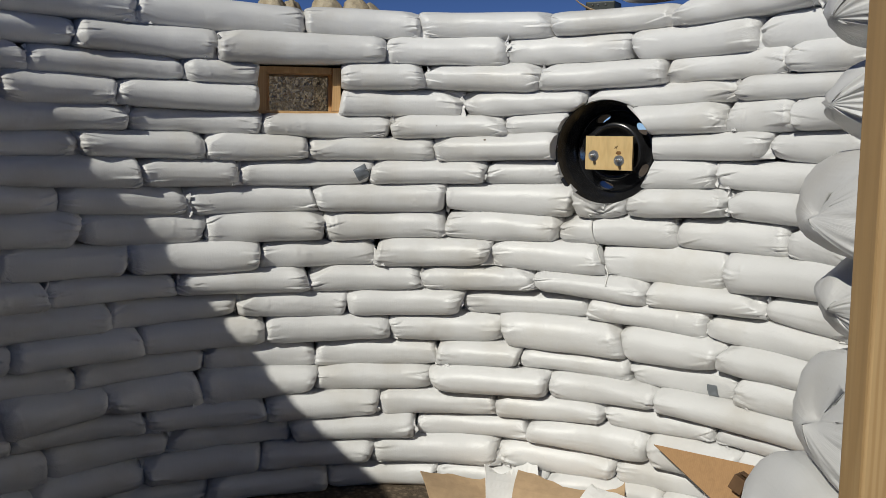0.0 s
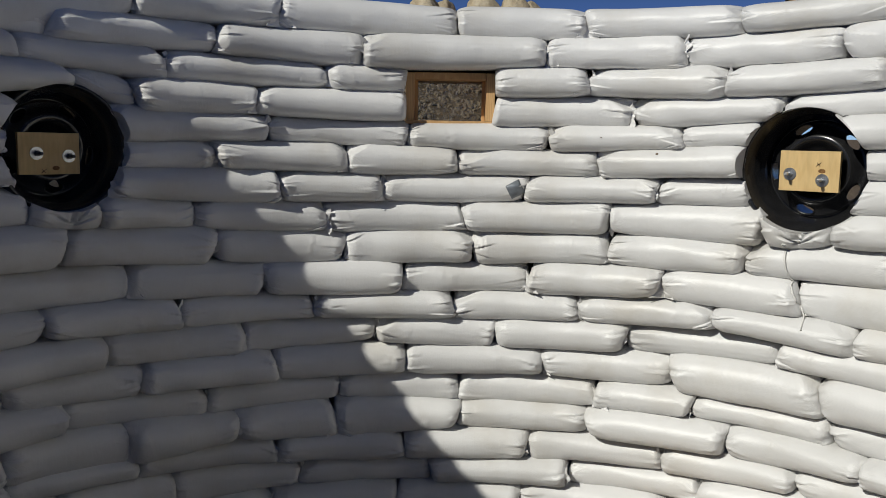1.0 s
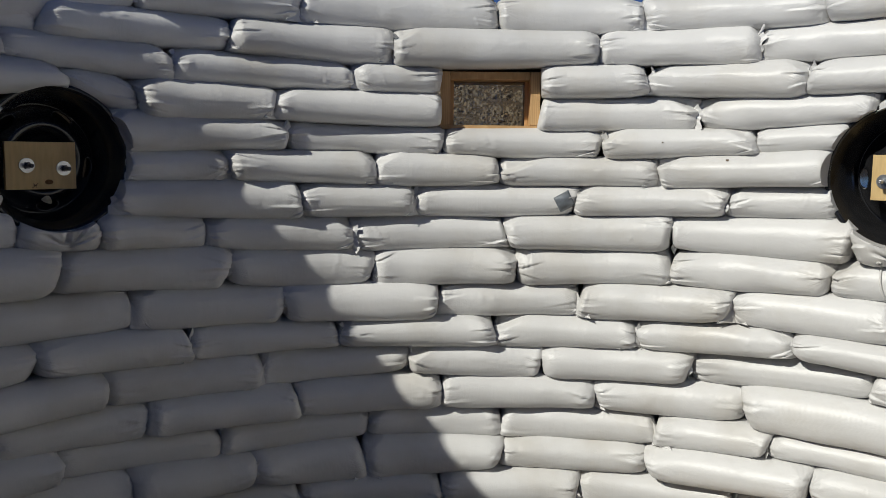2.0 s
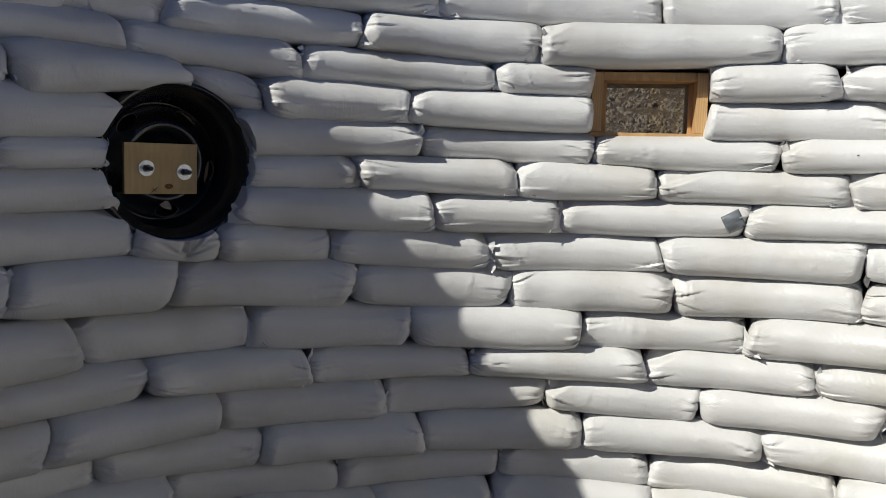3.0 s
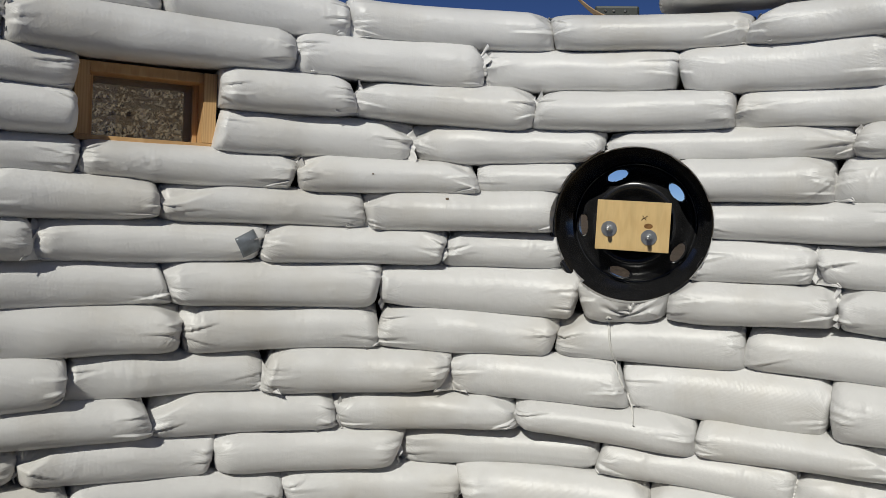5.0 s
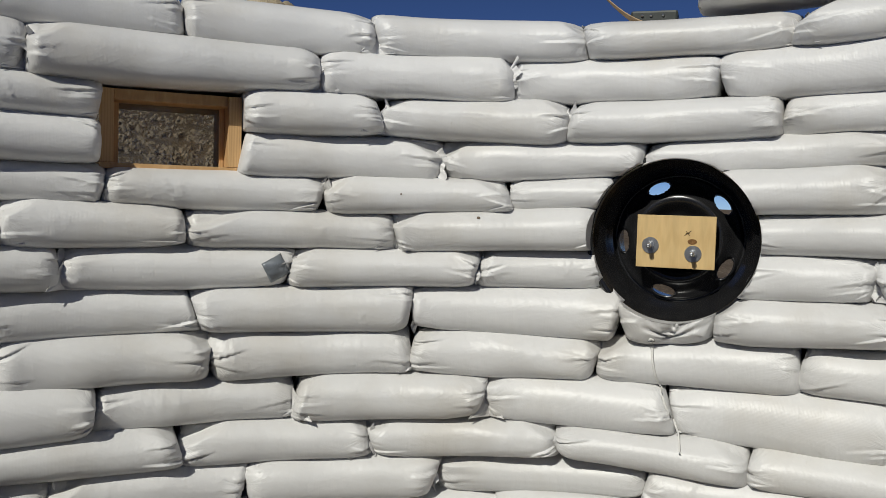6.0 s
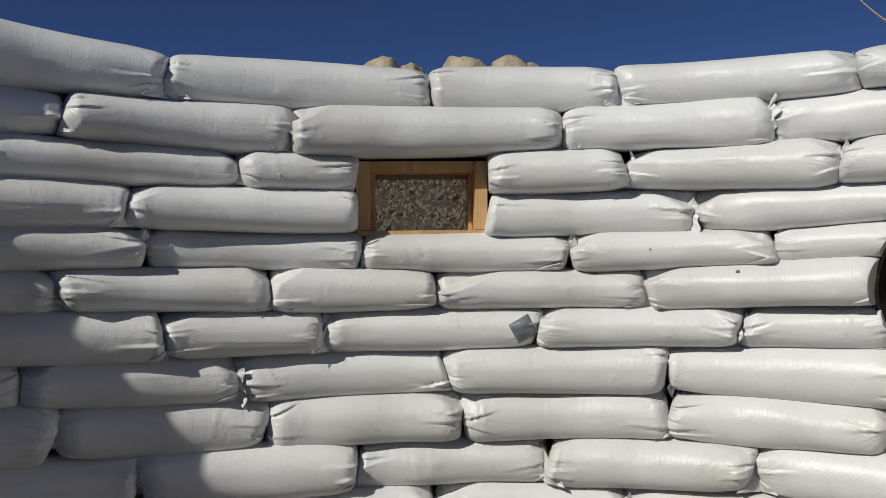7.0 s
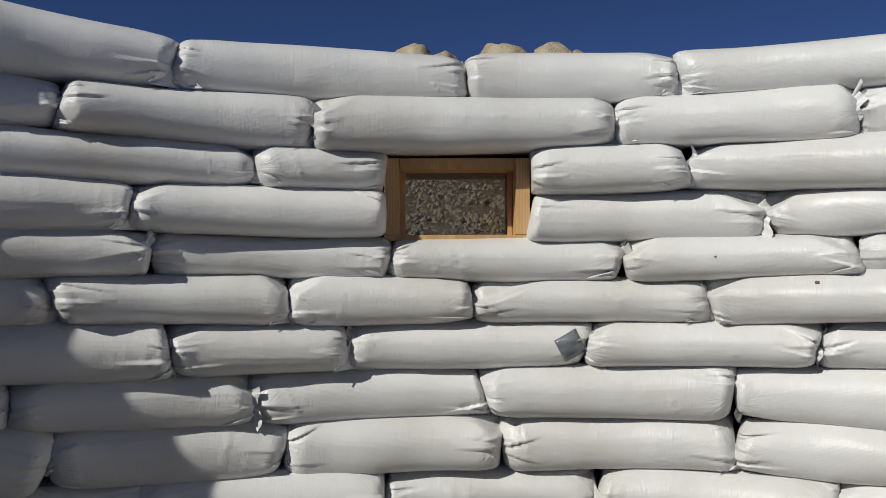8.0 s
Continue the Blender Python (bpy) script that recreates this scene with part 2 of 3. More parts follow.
def build_ground():
    radii = np.concatenate([np.linspace(0.02, 1.9, 12), np.linspace(2.0, 5.0, 40), np.geomspace(5.5, 3500, 26)])
    steps = 144
    ang = np.linspace(0, 2 * math.pi, steps, endpoint=False)
    rr, aa = np.meshgrid(radii, ang, indexing="ij")
    deg = np.degrees(aa)
    bank = smooth01((deg - 70) / 18) * (1 - smooth01((deg - 175) / 25))
    up = smooth01((rr - 2.0) / 0.18)
    rise = np.clip((rr - 2.2) / 3.2, 0, 1)
    far = 1 - smooth01((rr - 6) / 60)
    z = FLOOR + up * far * (1.2 * (1 - smooth01((deg - 225) / 20) * (1 - smooth01((deg - 320) / 25))) + bank * (0.05 + 0.95 * rise))
    rng = np.random.default_rng(3)
    z = z + (rr > 1.9) * (rr < 12) * rng.normal(0, 0.012, rr.shape) + (rr < 1.9) * rng.normal(0, 0.004, rr.shape)
    verts = np.stack([CX + rr * np.cos(aa), CY + rr * np.sin(aa), z], -1).reshape(-1, 3).tolist()
    faces = []
    for i in range(len(radii) - 1):
        for j in range(steps):
            k = (j + 1) % steps
            faces.append((i * steps + j, (i + 1) * steps + j, (i + 1) * steps + k, i * steps + k))
    faces.append(tuple(range(steps)))
    me = bpy.data.meshes.new("ground")
    me.from_pydata(verts, [], faces)
    me.materials.append(GROUND)
    me.shade_smooth()
    tagged(new("ground", me), "brown stony desert ground banked against the wall", "ground", kind="structure")


build_ground()


def build_pebbles():
    """Loose stones on the bank outside the window."""
    rng = np.random.default_rng(8)
    base = bmesh.new()
    bmesh.ops.create_icosphere(base, subdivisions=1, radius=1)
    bv = np.array([v.co for v in base.verts])
    bf = [tuple(v.index for v in f.verts) for f in base.faces]
    base.free()
    verts, faces = [], []
    for _ in range(5200):
        deg, rr = rng.uniform(92, 118), rng.uniform(2.6, 5.2)
        z = FLOOR + 0.85 + 0.40 + 0.95 * (rr - 2.2) / 3.2
        size = rng.uniform(0.004, 0.019) * rng.uniform(0.6, 1.2, 3)
        p = bv * (1 + rng.uniform(-0.25, 0.25, (len(bv), 1))) * size
        o = len(verts)
        verts += (p + np.array(ring(deg, rr, z + 0.004))).tolist()
        faces += [tuple(o + i for i in f) for f in bf]
    me = bpy.data.meshes.new("pebbles")
    me.from_pydata(verts, [], faces)
    me.materials.append(PEBBLE)
    tagged(new("pebbles", me), "loose brown stones on the bank outside the window", "pebbles", kind="stuff")


build_pebbles()


# ---- walls ----
def ring_block(bm, a0, a1, r0, r1, z0, z1):
    n = max(2, int(abs(a1 - a0) / 2.5))
    cols = []
    for a in np.linspace(a0, a1, n + 1):
        cols.append([bm.verts.new(ring(a, r, z)) for r, z in ((r0, z0), (r1, z0), (r1, z1), (r0, z1))])
    for p, q in zip(cols, cols[1:]):
        for i in range(4):
            bm.faces.new((p[i], p[(i + 1) % 4], q[(i + 1) % 4], q[i]))
    bm.faces.new(cols[0])
    bm.faces.new(cols[-1][::-1])


def build_core():
    """Added core behind the bags that blocks light through their gaps; openings left free."""
    bm = bmesh.new()
    r0, r1 = R + 0.20, R + 0.36
    cuts = [(166, 155.8, None), (155.8, 141.4, (1.30, 1.77)), (141.4, 107.9, None), (107.9, 97.0, (1.643, 1.845)),
            (97.0, 66.9, None), (66.9, 52.3, (1.27, 1.75)), (52.5, 28, None)]
    for a0, a1, hole in cuts:
        if hole:
            ring_block(bm, a0, a1, r0, r1, FLOOR - 0.1, hole[0])
            ring_block(bm, a0, a1, r0, r1, hole[1], 2.02)
        else:
            ring_block(bm, a0, a1, r0, r1, FLOOR - 0.1, 2.02)
    # added collars that shut out the sky at the corners round each rim
    for deg, z, rad in RIMS:
        lathe(bm, [(rad - 0.002, -0.19), (rad + 0.12, -0.19), (rad + 0.12, -0.35), (rad - 0.002, -0.35)], 64, facing(deg, R, z), True)
    ob = part("wall_round", bm, EARTH)
    return tagged(ob, "curved wall of stacked white earth-filled bags", "wall", kind="structure")


WALL = build_core()


def build_return(name, a0, a1, top):
    """A plain length of the same wall that is never in view: bag courses as long rolls."""
    bm = bmesh.new()
    prof = [(R + 0.4, FLOOR - 0.1), (R + 0.4, top)]
    z = top
    while z > FLOOR:
        for f in (0.04, 0.2, 0.4, 0.6, 0.8, 0.96):
            prof.append((R + 0.05 - 0.05 * math.sin(math.pi * f) ** 0.6, z - 0.108 * f))
        z -= 0.108
    prof.append((R + 0.03, FLOOR - 0.1))
    n = int(abs(a1 - a0) / 2.0)
    cols = [[bm.verts.new(ring(a, r, zz)) for r, zz in prof] for a in np.linspace(a0, a1, n + 1)]
    m = len(prof)
    for p, q in zip(cols, cols[1:]):
        for i in range(m):
            bm.faces.new((p[i], p[(i + 1) % m], q[(i + 1) % m], q[i]))
    bm.faces.new(cols[0])
    bm.faces.new(cols[-1][::-1])
    tagged(part(name, bm, FABRIC), "white bag courses closing the round room", "wall", kind="structure")


build_return("wall_west", 262, 166.5, 2.08)
build_return("wall_east", 27.5, -58, 2.10)

# ---- sandbags ----
class Grid:
    """How finely a bag's skin is divided: along it, round its front, round its back."""

    def __init__(self, nu, front, rear):
        h = np.linspace(0, 1, nu)
        self.u = 0.5 - 0.5 * np.sign(np.cos(math.pi * h)) * np.abs(np.cos(math.pi * h)) ** 0.66
        self.v = np.concatenate([np.linspace(-1.75, 1.75, front), np.linspace(1.75, 2 * math.pi - 1.75, rear + 2)[1:-1]])
        nv = len(self.v)
        self.faces = [(i * nv + j, i * nv + (j + 1) % nv, (i + 1) * nv + (j + 1) % nv, (i + 1) * nv + j) for i in range(nu - 1) for j in range(nv)]
        self.faces += [tuple(range(nv))[::-1], tuple((nu - 1) * nv + j for j in range(nv))]


FINE, COARSE = Grid(100, 62, 9), Grid(66, 40, 8)
EAR_W, EAR_H = 7, 15


def creases(fan, far, rng, n):
    """Pinched folds fanning out from a neck, each with its own direction, width and length."""
    p = np.zeros_like(fan)
    for _ in range(n):
        x = (fan - rng.uniform(-1.25, 1.25)) / rng.uniform(0.07, 0.20)
        ln = rng.uniform(0.035, 0.115)
        p += rng.uniform(0.4, 1.0) * (1 - 1.3 * x * x) * np.exp(-x * x) * (1 - smooth01(far / ln))
    return p


def pleat(q, wide, sharp=0.006, valley=0.7):
    """A folded-over ridge: soft on one side, dropping off steeply on the other."""
    return np.where(q > 0, np.exp(-np.abs(q) / wide), (1 - (1 + valley) * smooth01(-q / 0.003)) * np.exp(-np.abs(q) / sharp))


def end_folds(out, sd, up, hm, nose, face, rng, slack):
    """Shape one end of a bag: corners pressed flat, then a few stiff pleats running in from the hem."""
    for side in rng.permutation((-1, 1))[:rng.integers(0, 3)]:
        a = rng.uniform(0.25, 1.15)
        q = sd * math.cos(a) + (hm - side * up) * math.sin(a)
        flat = -nose + rng.uniform(0.5, 1.1) * (rng.uniform(0.022, 0.055) - q)
        k = 0.0035
        out = np.where(face > 0, k * np.logaddexp(out / k, flat / k), out)
    for _ in range(rng.integers(3, 7)):
        at = rng.uniform(-0.85, 0.85)
        tilt = at * rng.uniform(-0.15, 0.75) + rng.normal(0, 0.18)
        ln, amp, wide = rng.uniform(0.035, 0.13), rng.uniform(0.004, 0.011), rng.uniform(0.007, 0.018)
        run = sd * math.cos(tilt) + (up - at * hm) * math.sin(tilt)
        q = (up - at * hm) * math.cos(tilt) - sd * math.sin(tilt)
        fade = np.clip(1 - run / ln, 0, 1) ** 0.8 * smooth01((run + 0.012) / 0.010)
        out = out - slack * amp * pleat(q * rng.choice((-1, 1)), wide) * fade * face
    # the loose cloth near the hem, creased in small facets
    for _ in range(3):
        a, k = rng.uniform(-1.5, 1.5), rng.uniform(50, 120)
        out = out - slack * 0.0018 * np.abs(np.sin(k * (sd * math.cos(a) + up * math.sin(a)) + rng.uniform(0, 6.3))) * np.exp(-sd / 0.028) * face
    return out


def bag_shape(grid, length, hz, rng, nose=0.055, depth=0.22, slack=1.0):
    """Along, outward and up offsets of a filled bag: along 0..length, outward negative towards the room; hz: half-heights along it."""
    u, v = np.meshgrid(grid.u, grid.v, indexing="ij")
    s0, s1 = u * length, (1 - u) * length
    cap0, cap1 = rng.uniform(0.010, 0.038, 2)
    low0, low1 = rng.uniform(0.66, 0.95, 2)

    def ease(s, w, p):
        return (1 - (1 - np.minimum(s / w, 1)) ** p) ** (1 / p)

    hf = (low0 + (1 - low0) * ease(s0, cap0, 2.3)) * (low1 + (1 - low1) * ease(s1, cap1, 2.3))
    for sd in (s0, s1):
        hf = hf * (1 - rng.uniform(0.0, 0.16) * (1 - smooth01(sd / rng.uniform(0.05, 0.11))))
    back = 0.052 * (1 - ease(s0, rng.uniform(0.018, 0.058), 2.1)) + 0.052 * (1 - ease(s1, rng.uniform(0.018, 0.058), 2.1))
    c, s = np.cos(v), np.sin(v)
    front = c > 0
    face = np.clip(c, 0, 1) ** 0.35
    up = hz[:, None] * hf * np.sign(s) * np.abs(s) ** np.where(s > 0, 1.0, 0.86)
    out = np.where(front, -nose * np.abs(c) ** np.where(s > 0, 1.10, 0.62), depth * np.abs(c) ** 0.45) + np.where(front, 1, -0.5) * back
    hm = hz.mean()
    fans = []
    for sd in (s0, s1):
        neck = rng.uniform(-0.4, 0.4) * hm
        fans.append(np.arctan2(up - neck, sd + 0.008))
        out = end_folds(out, sd, up, hm, nose, face, rng, slack)
    # soft lumps of the fill
    lump = sum(np.sin(u * length * rng.uniform(9, 34) + v * rng.integers(0, 3) + rng.uniform(0, 6.3)) for _ in range(6)) / 6
    out = out + 0.007 * lump * face
    up = up * (1 + 0.05 * np.sin(u * length * rng.uniform(5, 12) + rng.uniform(0, 6.3)))
    # stiff folds across the skin, on some bags gathered in one place
    vv = np.where(v > math.pi, v - 2 * math.pi, v)
    many = rng.random() < 0.16
    middle = rng.uniform(0.3, 0.7)
    for _ in range(rng.integers(5, 9) if many else rng.integers(0, 4)):
        at = (middle + rng.normal(0, 0.09) if many else rng.uniform(0.1, 0.9)) * length
        tilt, wide = rng.uniform(-0.035, 0.035), rng.uniform(0.004, 0.012)
        lo, hi = sorted(rng.uniform(-1.3, 1.3, 2))
        gate = smooth01((vv - lo) / 0.7) * (1 - smooth01((vv - hi + 0.7) / 0.7))
        out = out - slack * rng.uniform(0.0015, 0.0042) * pleat((s0 - at - tilt * vv) * rng.choice((-1, 1)), wide, 0.003, 0.2) * gate
    # a long fold or seam lying along the bag
    if rng.random() < 0.4:
        lo, hi = sorted(rng.uniform(-0.1, 1.1, 2))
        gate = smooth01((u - lo) / 0.12) * (1 - smooth01((u - hi) / 0.12))
        line = hm * rng.uniform(-0.6, 0.6) + rng.uniform(-0.04, 0.04) * (s0 - length / 2)
        out = out - rng.uniform(0.0005, 0.0014) * pleat(up - line, 0.012, 0.003, 0.2) * gate * face
    skew = rng.uniform(-0.36, 0.36, 2)
    along = s0 + up * (skew[0] * np.exp(-s0 / 0.08) + skew[1] * np.exp(-s1 / 0.08))
    girth = v * 0.075
    neck_uv = np.stack([np.minimum(s0, s1), np.where(s0 < s1, fans[0], fans[1] + 7)], -1)
    return along, out, up, np.concatenate([np.stack([s0, girth], -1), neck_uv], -1)


def ear_shape(length, hz, rng, end, nose):
    """The folded hem that sticks out at a bag's end, as a small crumpled sheet."""
    f, g = np.meshgrid(np.linspace(0, 1, EAR_W), np.linspace(-1, 1, EAR_H), indexing="ij")
    reach, tall, mid = rng.uniform(0.016, 0.034), hz * rng.uniform(0.4, 0.85), hz * rng.uniform(-0.3, 0.15)
    bend = rng.uniform(-0.025, 0.025)
    s = -0.006 + reach * f * (1 - 0.35 * np.abs(g)) * (1 + 0.25 * np.sin(g * rng.uniform(3, 8) + rng.uniform(0, 6))) - 0.014
    tucked = rng.random() < 0.35
    s = -s if end == 0 else length + s
    up = mid + tall * g * (0.5 + 0.5 * f) + bend * f
    folds = 0.007 * np.abs(np.sin(g * rng.uniform(4, 8) + f * rng.uniform(-2, 2) + rng.uniform(0, 6)))
    out = -nose * 0.45 + 0.010 * np.sin(g * rng.uniform(2, 4) + rng.uniform(0, 6)) * f - folds - rng.uniform(-0.006, 0.020) * f + 0.012 * np.abs(g)
    if tucked:
        # a corner folded over into a triangle, lying on the bag's lower end
        h = (g + 1) / 2
        inward = 0.050 * (1 - f) * rng.uniform(0.7, 1.3) - 0.012 * f
        s = inward if end == 0 else length - inward
        up = hz * (-0.85 * (1 - f) + f * (0.45 - 1.3 * h))
        out = -nose * (0.80 - 0.50 * f) - 0.002 - 0.004 * np.abs(np.sin(h * 5 + f * 2))
    return s, out, up


def bag_mesh(name, grid, verts, uv, ears=()):
    me = bpy.data.meshes.new(name)
    points, faces, uvs = verts.reshape(-1, 3).tolist(), list(grid.faces), [uv.reshape(-1, 4)]
    for e in ears:
        o = len(points)
        points += e.reshape(-1, 3).tolist()
        flap = np.stack(np.meshgrid(np.linspace(0, 0.03, EAR_W), np.linspace(0, 0.08, EAR_H), indexing="ij"), -1).reshape(-1, 2)
        uvs.append(np.concatenate([flap, flap * (1, 20)], -1))
        faces += [(o + i * EAR_H + j, o + i * EAR_H + j + 1, o + (i + 1) * EAR_H + j + 1, o + (i + 1) * EAR_H + j) for i in range(EAR_W - 1) for j in range(EAR_H - 1)]
    uv = np.concatenate(uvs)
    me.from_pydata(points, [], faces)
    layer = me.uv_layers.new(name="UVMap")
    idx = np.empty(len(me.loops), dtype=np.int32)
    me.loops.foreach_get("vertex_index", idx)
    shift = np.random.uniform(0, 5, 2)
    layer.data.foreach_set("uv", (uv[idx, :2] + shift).astype(np.float32).ravel())
    neck = me.uv_layers.new(name="Neck")
    neck.data.foreach_set("uv", (uv[idx, 2:] + (0, 3 * shift[0])).astype(np.float32).ravel())
    me.materials.append(FABRIC)
    me.shade_smooth()
    return me


BAG_COUNT = [0]
# bags whose upper edge falls away towards an end: left fall and reach, right fall and reach
DROOP = {
    (96.9, 79.7): (0.0, 0.1, 0.048, 0.15), (79.7, 62.4): (0.052, 0.12, 0.030, 0.07), (107.7, 89.9): (0.0, 0.1, 0.030, 0.09),
    (89.9, 73.7): (0.045, 0.11, 0.042, 0.13), (101.4, 83.7): (0.058, 0.24, 0.018, 0.08), (115.4, 101.4): (0.040, 0.11, 0.008, 0.05),
    (124.0, 111.0): (0.034, 0.13, 0.015, 0.05), (113.5, 90.5): (0.046, 0.13, 0.020, 0.08), (117.8, 108.0): (0.026, 0.07, 0.0, 0.05),
    (101.6, 85.4): (0.048, 0.15, 0.030, 0.08), (85.4, 68.8): (0.036, 0.12, 0.035, 0.12), (111.6, 96.0): (0.050, 0.14, 0.012, 0.06),
    (83.7, 65.6): (0.040, 0.13, 0.0, 0.05), (62.4, 42.3): (0.035, 0.10, 0.045, 0.18), (53.6, 44.3): (0.0, 0.1, 0.02, 0.05),
    (44.3, 25.5): (0.0, 0.1, 0.03, 0.10), (52.8, 37.0): (0.0, 0.1, 0.05, 0.14), (68.8, 52.8): (0.02, 0.07, 0.035, 0.12),
}


# bags that stand further into the room
JUT = {(113.5, 90.5): -0.034, (143.8, 124.0): -0.024, (134.2, 118.0): -0.022, (131.9, 115.7): -0.012, (143.7, 125.2): -0.016}


def fall(s, amount, reach):
    return amount * (1 - smooth01(s / reach)) ** 1.2



def clear_rims(ang, r, z, bite):
    """Push cloth out of the wheel rims' openings, all but a narrow overlap."""
    for deg, zr, rad in RIMS:
        t = r * np.sin(ang - radians(deg))
        h = z - zr
        d = np.hypot(t, h) + 1e-6
        edge = rad - bite
        ok = (np.cos(ang - radians(deg)) > 0) & (d < edge)
        k = np.where(ok, edge / d, 1.0)
        ang = np.where(ok, radians(deg) + np.arcsin(np.clip(t * k / r, -1, 1)), ang)
        z = np.where(ok, zr + h * k, z)
    return ang, z


def lay_bag(a0, zb0, zt0, a1, zb1, zt1, slack=1.0):
    """One bag of a course from angle a0 down to a1, fitted between its under and upper edges."""
    BAG_COUNT[0] += 1
    rng = np.random.default_rng(100 + BAG_COUNT[0])
    length = radians(a0 - a1) * R + 0.001
    grid = FINE if zb0 > 0.8 else COARSE
    u = grid.u
    zc = (zb0 + zt0) / 2 * (1 - u) + (zb1 + zt1) / 2 * u
    hz = ((zt0 - zb0) * (1 - u) + (zt1 - zb1) * u) / 2 + 0.005
    dl, rl, dr_, rr_ = DROOP.get((round(a0, 1), round(a1, 1)), (
        rng.choice((0, 1, 1)) * rng.uniform(0.012, 0.042), rng.uniform(0.05, 0.12), rng.choice((0, 1, 1)) * rng.uniform(0.012, 0.042), rng.uniform(0.05, 0.12)))
    top = fall(u * length, dl, rl) + fall((1 - u) * length, dr_, rr_)
    nose = rng.uniform(0.066, 0.088)
    along, out, up, uv = bag_shape(grid, length, hz, rng, nose=nose, slack=slack)
    # where the bag above has pressed the filling away, the skin lies back in a hollow
    line = (hz - top)[:, None]
    hollow = smooth01((up - line) / 0.016 + 0.6) * smooth01(top / 0.010)[:, None]
    out = out + np.minimum(top * 1.1, 0.040)[:, None] * hollow * (out < 0.02)
    lean = rng.uniform(-0.010, 0.010)
    base = R + 0.072 + JUT.get((round(a0, 1), round(a1, 1)), rng.uniform(-0.026, 0.020) * (1.5 if zb0 < 1.05 else 1.0))
    if length < 0.26 and 1.2 < zb0 < 1.3:
        # a bag end tied shut: folds run from its neck
        side = along - length * 0.55
        fan, far = np.arctan2(side, up + 0.05), np.hypot(side, up + 0.05)
        out = out + 0.014 * creases(fan, far * 0.6, rng, 20) + 0.014 * np.exp(-(far / 0.016) ** 2)
    r = base + out + lean * (u[:, None] - 0.5) * 2
    ang = np.radians(a0) - (along - 0.0005) / R
    z = zc[:, None] + up
    rim_bite = rng.uniform(0.002, 0.018)
    ang, z = clear_rims(ang, r, z, 0.010 + rim_bite)
    verts = np.stack([CX + r * np.cos(ang), CY + r * np.sin(ang), z], -1)
    ears = []
    for end in (0, 1):
        if rng.random() < 0.75 and abs((a0, a1)[end] - 102.4) > 7 and abs((a0, a1)[end] - RIMS[0][0]) > 8 and abs((a0, a1)[end] - RIMS[1][0]) > 4.2:
            es, eo, eu = ear_shape(length, hz[0 if end == 0 else -1], rng, end, nose)
            er, ea = base + eo, np.radians(a0) - (es + 0.003) / R
            ea, ez = clear_rims(ea, er, zc[0 if end == 0 else -1] + eu, 0.016 + rim_bite * (1 + 0.6 * np.sin(eu * 160)))
            ears.append(np.stack([CX + er * np.cos(ea), CY + er * np.sin(ea), ez], -1))
    ob = new("sandbag", bag_mesh("sandbag", grid, verts, uv, ears))
    ob.parent = WALL
    return ob


def lay_course(ends):
    """A run of bags between neighbouring ends: angle, under edge, upper edge."""
    for (a0, b0, t0), (a1, b1, t1) in zip(ends, ends[1:]):
        lay_bag(a0, b0, t0, a1, b1, t1)


lay_course([(58.4, 2.097, 2.232), (45.7, 2.132, 2.322)])
lay_course([(168.0, 1.877, 2.128), (156.9, 1.877, 2.128), (140.5, 1.998, 2.150), (123.6, 1.978, 2.108), (101.7, 1.975, 2.089), (85.8, 1.968, 2.081), (67.7, 1.972, 2.068), (51.0, 1.987, 2.078), (33.2, 2.021, 2.125), (25.5, 2.021, 2.125)])
lay_course([(164.7, 1.925, 2.030), (149.4, 1.894, 1.993), (131.1, 1.877, 1.989), (113.5, 1.855, 1.978), (90.5, 1.862, 1.972), (73.6, 1.855, 1.973), (56.6, 1.868, 1.984), (40.1, 1.883, 2.010), (25.5, 1.883, 2.023)])
lay_course([(168.0, 1.819, 1.927), (153.1, 1.819, 1.904), (137.1, 1.773, 1.885), (117.8, 1.771, 1.863), (108.0, 1.756, 1.859)])
lay_course([(96.8, 1.752, 1.862), (85.2, 1.758, 1.861), (68.8, 1.748, 1.860), (51.7, 1.774, 1.874), (36.2, 1.802, 1.906), (25.5, 1.802, 1.906)])
lay_course([(168.0, 1.695, 1.829), (162.1, 1.695, 1.829), (147.4, 1.739, 1.811), (140.7, 1.664, 1.786), (126.6, 1.661, 1.774), (108.0, 1.654, 1.760)])
lay_course([(96.9, 1.638, 1.754), (79.7, 1.641, 1.756), (62.4, 1.673, 1.760), (42.3, 1.708, 1.793), (25.5, 1.716, 1.803)])
lay_course([(167.4, 1.591, 1.725), (153.0, 1.599, 1.721)])
lay_course([(143.7, 1.566, 1.688), (125.2, 1.568, 1.663), (107.7, 1.551, 1.645), (89.9, 1.546, 1.642), (73.7, 1.561, 1.654), (64.7, 1.588, 1.669)])
lay_course([(57.3, 1.575, 1.686), (43.5, 1.594, 1.708), (34.7, 1.606, 1.714), (25.5, 1.615, 1.720)])
lay_course([(163.6, 1.521, 1.600), (153.3, 1.525, 1.601)])
lay_course([(142.7, 1.471, 1.568), (131.7, 1.467, 1.570), (115.4, 1.449, 1.561), (101.4, 1.450, 1.551), (83.7, 1.450, 1.554), (65.6, 1.472, 1.587)])
lay_course([(54.4, 1.478, 1.581), (37.7, 1.500, 1.604), (25.5, 1.489, 1.617)])
lay_course([(166.8, 1.416, 1.523), (153.4, 1.415, 1.527)])
